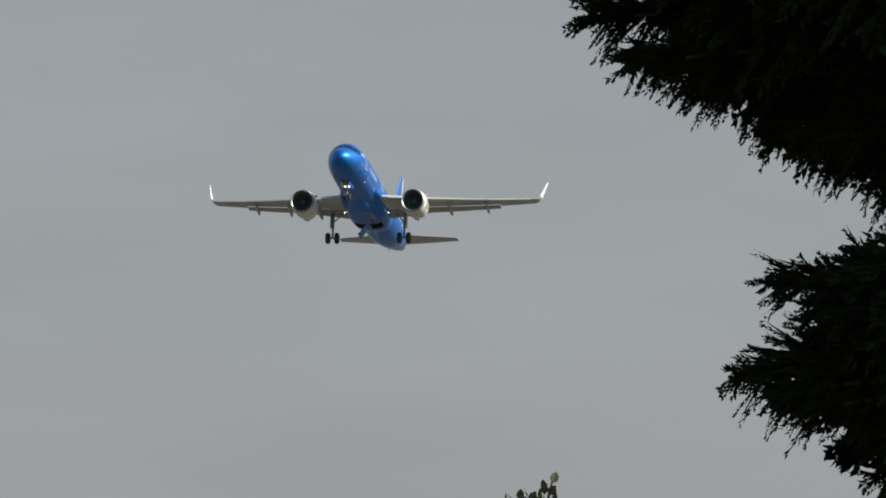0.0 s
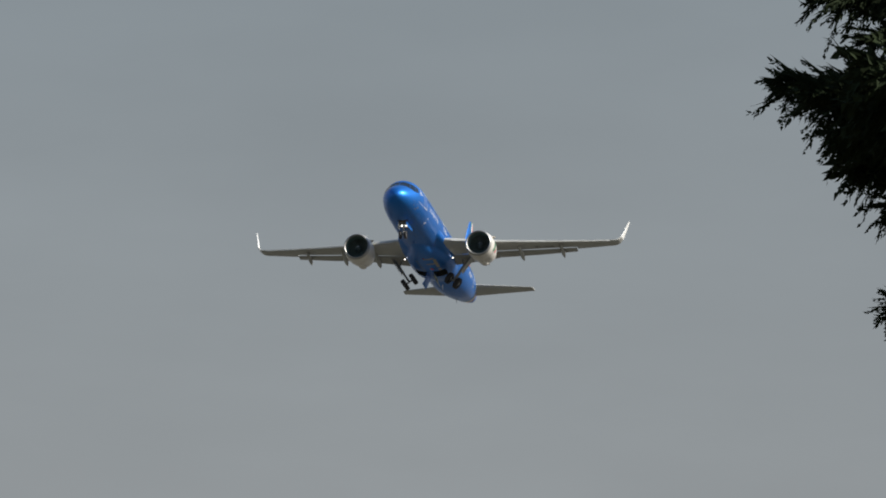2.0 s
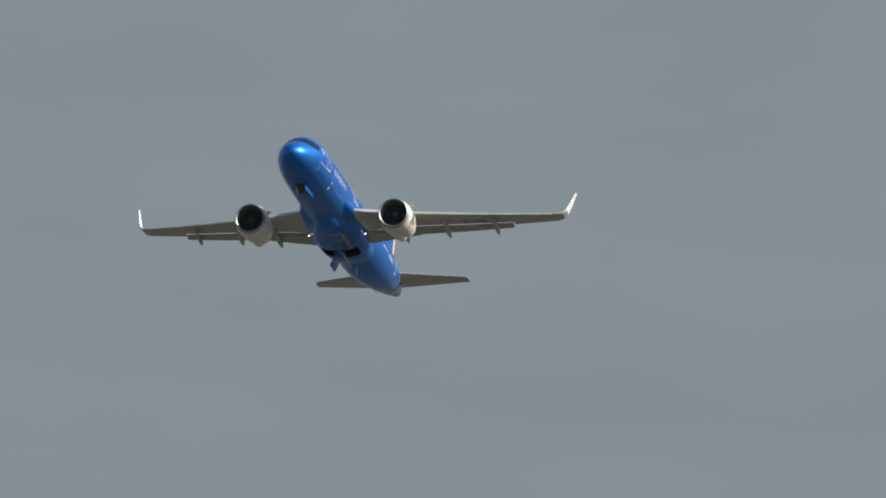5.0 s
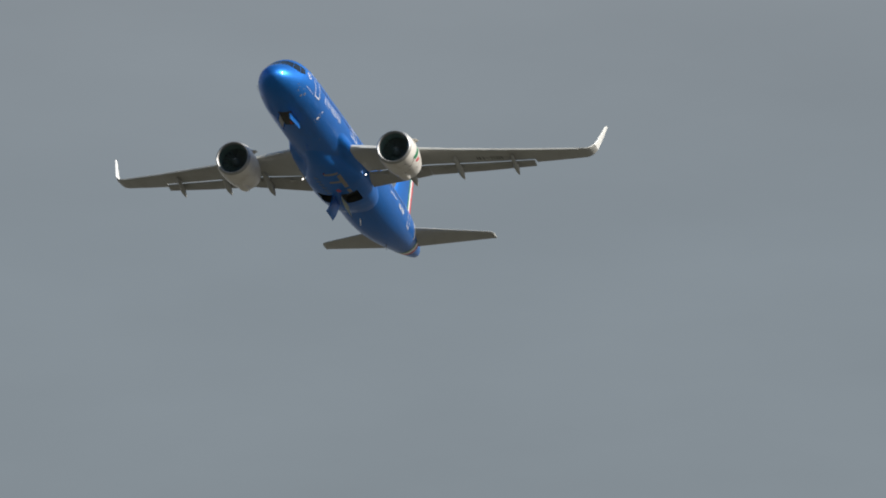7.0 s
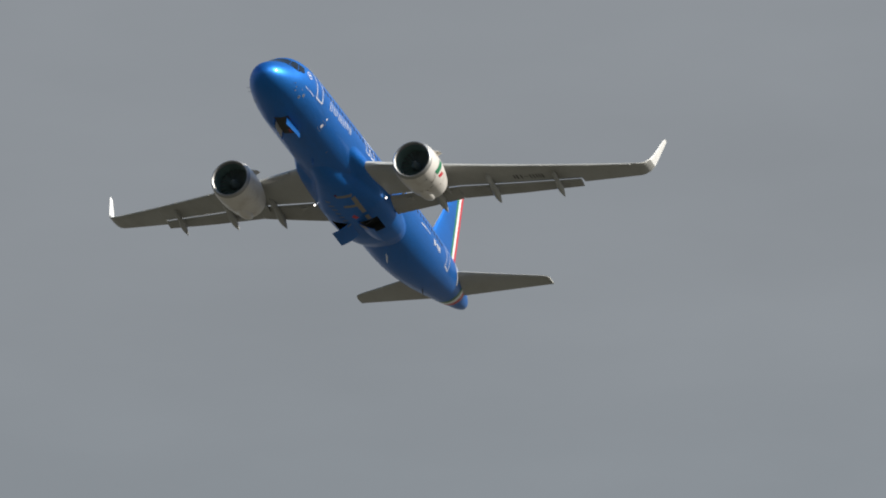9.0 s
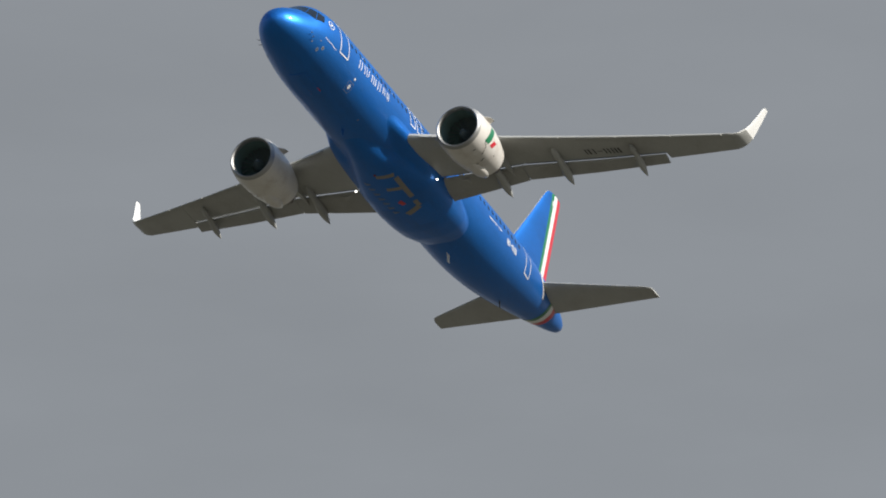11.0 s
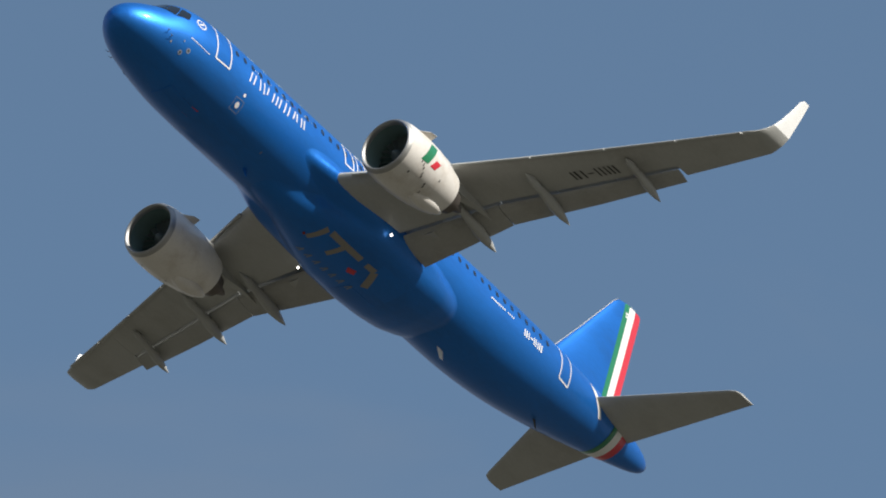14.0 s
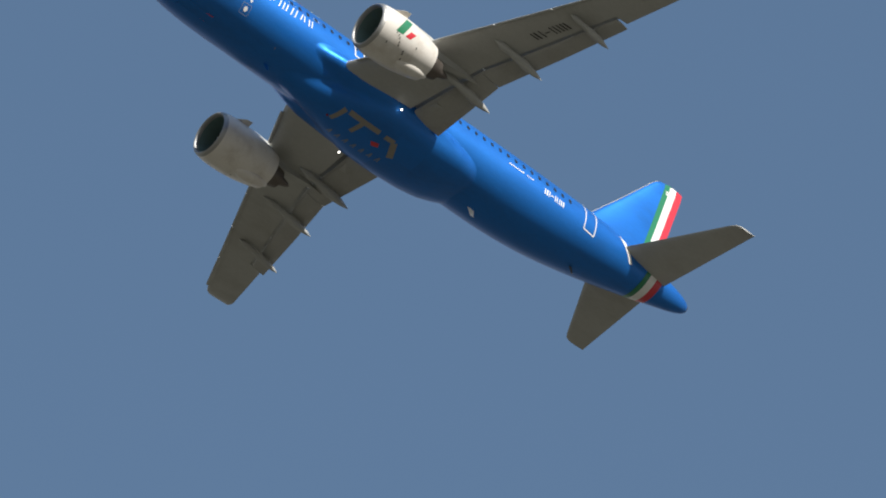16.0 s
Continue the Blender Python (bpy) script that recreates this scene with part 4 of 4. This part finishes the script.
def mesh_part(name, v, f, material, parent, label="", kind=""):
    me = bpy.data.meshes.new(name)
    me.from_pydata(v.tolist(), [], f.tolist())
    me.materials.append(material)
    ob = new(name, me)
    ob.parent = parent
    return tagged(ob, label, kind=kind)


def unit(a):
    return a / (np.linalg.norm(a, axis=-1, keepdims=True) + 1e-9)


def bough_needles(start, tip, rng, reach=0.15, step=0.0056, leaf=0.024, thick=0.0034, first=0.0):
    """Feathery flat sprays along a bough: side shoots that lean to the tip and droop, each with short twiglets."""
    start, tip = np.array(start, float), np.array(tip, float)
    L = np.linalg.norm(tip - start)
    d = (tip - start) / L
    n = max(6, int(L * (1 - first) / step))
    u = first + (1 - first) * (np.arange(n) + rng.uniform(0, 1, n)) / n
    sag = np.array([0, 0, 1.0])
    base = start + d * (u * L)[:, None] + sag * (0.10 * L * 0.3 * np.sin(math.pi * u))[:, None]
    around = rng.normal(size=(n, 3))
    around -= (around @ d)[:, None] * d
    around = unit(around)
    way = unit(d * rng.uniform(0.5, 1.25, (n, 1)) + around * rng.uniform(0.35, 1.0, (n, 1)) + np.array([0, 0, -1.0]) * rng.uniform(0.0, 0.6, (n, 1)))
    ln = np.minimum(reach, 0.07 + 0.9 * (1 - u) * L) * rng.uniform(0.45, 1.1, n)
    A, B, R = [base], [base + way * ln[:, None]], [np.full(n, thick * 1.6)]
    m = 26
    for k in range(m):
        v = (k + 0.6) / m
        p = base + way * (ln * v)[:, None] + np.array([0, 0, -1.0]) * (0.10 * ln * v * v)[:, None]
        side = unit(np.cross(way, unit(around + rng.normal(size=(n, 3)) * 0.35)))
        sgn = 1 if k % 2 else -1
        w = unit(way * rng.uniform(0.7, 1.2, (n, 1)) + sgn * side * rng.uniform(0.4, 0.9, (n, 1)) + np.array([0, 0, -1.0]) * rng.uniform(-0.1, 0.45, (n, 1)))
        l2 = leaf * (1.15 - 0.6 * v) * rng.uniform(0.55, 1.3, n)
        A.append(p)
        B.append(p + w * l2[:, None])
        R.append(np.full(n, thick) * rng.uniform(0.7, 1.3, n))
    return np.vstack(A), np.vstack(B), np.concatenate(R)


TREE = (3.3, 35.0)


def build_conifer():
    """A tall cypress-like evergreen whose drooping boughs reach out to one side."""
    rng = np.random.default_rng(7)
    tree = new("conifer_tree")
    tree.location = (0, 0, 0)
    tagged(tree, "tall dark evergreen tree with drooping feathery boughs", "tree")
    bm = bmesh.new()
    n = 14
    rings = []
    for k in range(15):
        u = k / 14
        r = 0.26 * (1 - u) ** 0.8 + 0.012
        rings.append([(TREE[0] + 0.05 * math.sin(5 * u) + r * (1 + 0.1 * math.sin(3 * a)) * math.cos(a), TREE[1] + 0.04 * math.cos(4 * u) + r * math.sin(a), 12.6 * u - 0.05) for a in [2 * math.pi * q / n for q in range(n)]])
    part("trunk", loft(rings), BARK, tree, "tapered brown trunk")
    # boughs on the open side: height of the tip, reach of the tip from the trunk, rise towards the trunk
    upper = [(9.28, 3.10, 0.02), (9.16, 3.10, 0.0), (9.08, 2.98, 0.02), (8.955, 3.19, -0.20), (8.92, 3.13, -0.26), (8.90, 3.05, -0.22), (8.84, 3.07, -0.12), (8.77, 3.01, -0.02), (8.69, 2.94, 0.02), (8.62, 2.88, 0.02), (8.54, 2.82, 0.03), (8.46, 2.84, 0.08),
             (8.43, 2.93, 0.05), (8.35, 2.79, 0.08), (8.25, 2.79, 0.08), (8.17, 2.68, 0.06), (8.13, 2.68, 0.14), (8.09, 2.56, 0.10), (8.06, 2.42, 0.16), (7.99, 2.37, 0.14), (7.94, 2.31, 0.16), (7.89, 2.23, 0.16), (7.85, 2.13, 0.16), (7.82, 2.02, 0.12), (7.83, 2.10, 0.12)]
    lower = [(7.64, 2.23, -0.12), (7.645, 2.37, -0.13), (7.57, 2.29, -0.07), (7.49, 2.38, 0.03), (7.42, 2.45, 0.05), (7.38, 2.37, 0.08), (7.34, 2.33, 0.10), (7.31, 2.18, 0.12), (7.20, 2.14, 0.1), (7.11, 2.12, 0.2)]
    V, Fc, count = [], [], 0

    def grow(start, tip, **kw):
        nonlocal count
        a, b, r = bough_needles(start, tip, rng, **kw)
        v, f = spindles(a, b, r, rng)
        V.append(v)
        Fc.append(f + count)
        count += len(v)

    limbs = []
    for z, reach, rise in upper + lower:
        tip = (TREE[0] - reach, TREE[1] - 0.25 + rng.uniform(-0.1, 0.1), z)
        start = (TREE[0] - reach + 1.35, TREE[1] - 0.25 + rng.uniform(-0.3, 0.3), z + rise + 0.05)
        limbs.append((start, tip))
        grow(start, tip)
        grow((start[0], start[1] + 0.1, start[2] + 0.04), (tip[0] + 0.06, tip[1] + 0.15, tip[2] + 0.03))
        # inner boughs, shorter, in front and behind
        for dy in (-0.45, -0.2, 0.25, 0.5, 0.85):
            cut = rng.uniform(0.14, 0.40)
            grow((start[0] + 0.3, start[1] + dy, start[2] + rng.uniform(-0.03, 0.08)), (tip[0] + cut, tip[1] + dy, tip[2] + rise * 0.4 + rng.uniform(0.02, 0.08)), step=0.011, leaf=0.045, thick=0.0085, reach=0.22)
    mesh_part("foliage", np.vstack(V), np.vstack(Fc), NEEDLES, tree, "feathery dark green boughs", "stuff")
    # the rest of the crown, all round the trunk
    V, Fc, count = [], [], 0
    for k in range(520):
        z = 1.6 + 10.9 * rng.uniform() ** 0.8
        r = 2.95 * (1 - max(0.0, z - 4) / 9.2) ** 0.75 * rng.uniform(0.72, 1.05)
        a = rng.uniform(0, 2 * math.pi)
        tip = np.array([TREE[0] + r * math.cos(a), TREE[1] + 0.15 + r * math.sin(a), z])
        if tip[0] < TREE[0] - 1.1 and 6.7 < z < 9.7:
            continue
        if tip[0] < TREE[0] - 2.2 and z > 6.3:
            continue
        s = np.array([TREE[0] + 0.15 * math.cos(a), TREE[1] + 0.15 * math.sin(a), z + 0.25])
        grow(s, tip, reach=0.5, step=0.06, leaf=0.11, thick=0.012, first=0.25)
    mesh_part("crown", np.vstack(V), np.vstack(Fc), NEEDLES, tree, "dense dark green crown", "stuff")
    for start, tip in limbs:
        bm = bmesh.new()
        s = Vector(start)
        root = Vector((TREE[0] - 0.05, TREE[1], s.z + 0.12))
        tube(bm, root, s, 0.035, 0.02, 7)
        tube(bm, s, Vector(tip) * 0.92 + s * 0.08, 0.02, 0.004, 6)
        part("limb", bm, BARK, tree)
    return tree


build_conifer()


def build_broadleaf():
    """A slender leafy tree farther off; only the topmost sprig rises into view."""
    rng = np.random.default_rng(11)
    tree = new("broadleaf_tree")
    tagged(tree, "slender tree with small dull green leaves", "tree")
    x0, y0 = 1.3, 60.0
    top = Vector((0.752, 60.0, 11.25))
    bm = bmesh.new()
    pts = [Vector((x0, y0, -0.05)), Vector((x0 + 0.1, y0, 3.0)), Vector((x0 - 0.05, y0 + 0.1, 6.5)), Vector((1.0, y0, 9.4)), Vector((0.68, y0, 10.95)), top]
    rad = [0.2, 0.16, 0.11, 0.05, 0.012, 0.004]
    for a, b, r, q in zip(pts, pts[1:], rad, rad[1:]):
        tube(bm, a, b, r, q, 9)
    part("trunk", bm, BARK, tree, "thin brown trunk")
    V, Fc = [], []

    def leaf(p, way, l):
        way = unit(np.array(way))
        s = unit(np.cross(way, rng.normal(size=3)))
        nrm = np.cross(way, s)
        b = len(V)
        for u, w, h in ((0, 0, 0), (0.3, 0.34, 0.05), (0.7, 0.30, 0.05), (1, 0, -0.04), (0.7, -0.30, 0.05), (0.3, -0.34, 0.05)):
            V.append(p + way * l * u + s * l * w + nrm * l * h)
        Fc.append((b, b + 1, b + 2, b + 3))
        Fc.append((b, b + 3, b + 4, b + 5))

    for p, w, l in (((0.75, 60, 11.235), (0.35, 0, 1), 0.05), ((0.72, 60, 11.19), (-0.1, -0.4, 1), 0.065), ((0.735, 60, 11.19), (0.5, -0.4, 0.6), 0.05), ((0.70, 60, 11.17), (0.2, 0.3, 1), 0.055), ((0.66, 60, 11.18), (-0.4, 0, 0.9), 0.05),
                    ((0.665, 60, 11.165), (0.4, 0.2, 0.8), 0.05), ((0.625, 60, 11.17), (0.1, 0, 1), 0.045), ((0.60, 60, 11.165), (-0.6, 0, 0.7), 0.045), ((0.745, 60, 11.15), (0.3, -0.3, 0.7), 0.06), ((0.69, 60, 11.15), (-0.2, -0.5, 0.9), 0.05),
                    ((0.58, 60, 11.15), (-0.2, 0, 1), 0.05), ((0.64, 60, 11.14), (0.1, 0.4, 0.9), 0.055), ((0.61, 60, 11.13), (0.4, 0.4, 0.6), 0.05), ((0.71, 60, 11.13), (0.2, 0.1, 1), 0.06)):
        leaf(np.array(p), w, l)
    while len(Fc) < 5200:
        g = rng.normal(size=3)
        g = g / np.linalg.norm(g) * rng.uniform(0.45, 1.0)
        c = np.array([x0, y0, 8.2]) + g * np.array([1.9, 1.9, 2.6])
        for k in range(14):
            leaf(c + rng.normal(size=3) * 0.14, rng.normal(size=3) + np.array([0, 0, -0.3]), rng.uniform(0.06, 0.1))
    mesh_part("crown", np.array(V), np.array(Fc), LEAVES, tree, "airy crown of small leaves", "stuff")
    bm = bmesh.new()
    tube(bm, (0.68, y0, 10.95), (0.60, y0, 11.17), 0.008, 0.004, 6)
    part("twig", bm, BARK, tree)
    for k in range(9):
        a = 2 * math.pi * k / 9
        z = 5.0 + 0.45 * k
        bm = bmesh.new()
        tube(bm, (x0, y0, z), (x0 + 1.4 * math.cos(a), y0 + 1.4 * math.sin(a), z + 1.0), 0.05, 0.012, 7)
        part("limb", bm, BARK, tree)


build_broadleaf()


# ---- motion ----
def motions():
    walk(airliner, [(t, pose(x, y, z, rx, ry, rz)) for t, x, y, z, rx, ry, rz in FLIGHT])

    def leg(ob, p, axis, rows):
        out = []
        for t, a in rows:
            out.append((t, pose(*p, a if axis == "x" else 0, a if axis == "y" else 0, 0)))
        walk(ob, out)

    # main legs fold inward, the nose leg forward, doors swing and close
    leg(gear_left, (S0 - 17.7, 3.75, -1.0), "x", [(0, 0), (0.6, -1), (1.0, -10), (2.0, -35), (3.0, -60), (4.2, -72), (5.0, -88), (5.6, -93), (16, -93)])
    leg(gear_right, (S0 - 17.7, -3.75, -1.0), "x", [(0, 0), (0.6, 1), (1.0, 10), (2.0, 35), (3.0, 58), (4.2, 72), (5.0, 88), (5.6, 93), (16, 93)])
    leg(gear_nose, (S0 - 5.1, 0, -1.35), "y", [(0, -4), (0.6, -6), (1.2, -13), (2.0, -26), (3.0, -47), (4.0, -70), (4.8, -84), (5.5, -89), (16, -89)])
    leg(door_left, (S0 - 17.85, 0.25, belly_z(17.85, 0.25)), "x", [(0, -70), (1, -84), (7.5, -84), (8.5, -62), (9.2, -36), (10.3, 0), (16, 0)])
    leg(door_right, (S0 - 17.85, -0.25, belly_z(17.85, 0.25)), "x", [(0, 70), (1, 84), (7.5, 84), (8.5, 62), (9.2, 36), (10.3, 0), (16, 0)])
    for door, side in ((nose_door_left, 1), (nose_door_right, -1)):
        walk(door, [(t, pose(NOSE_HINGE.x, side * NOSE_HINGE.y, NOSE_HINGE.z, side * a)) for t, a in ((0, 88), (7.0, 88), (9.2, 82), (10.6, 0), (16, 0))])


motions()
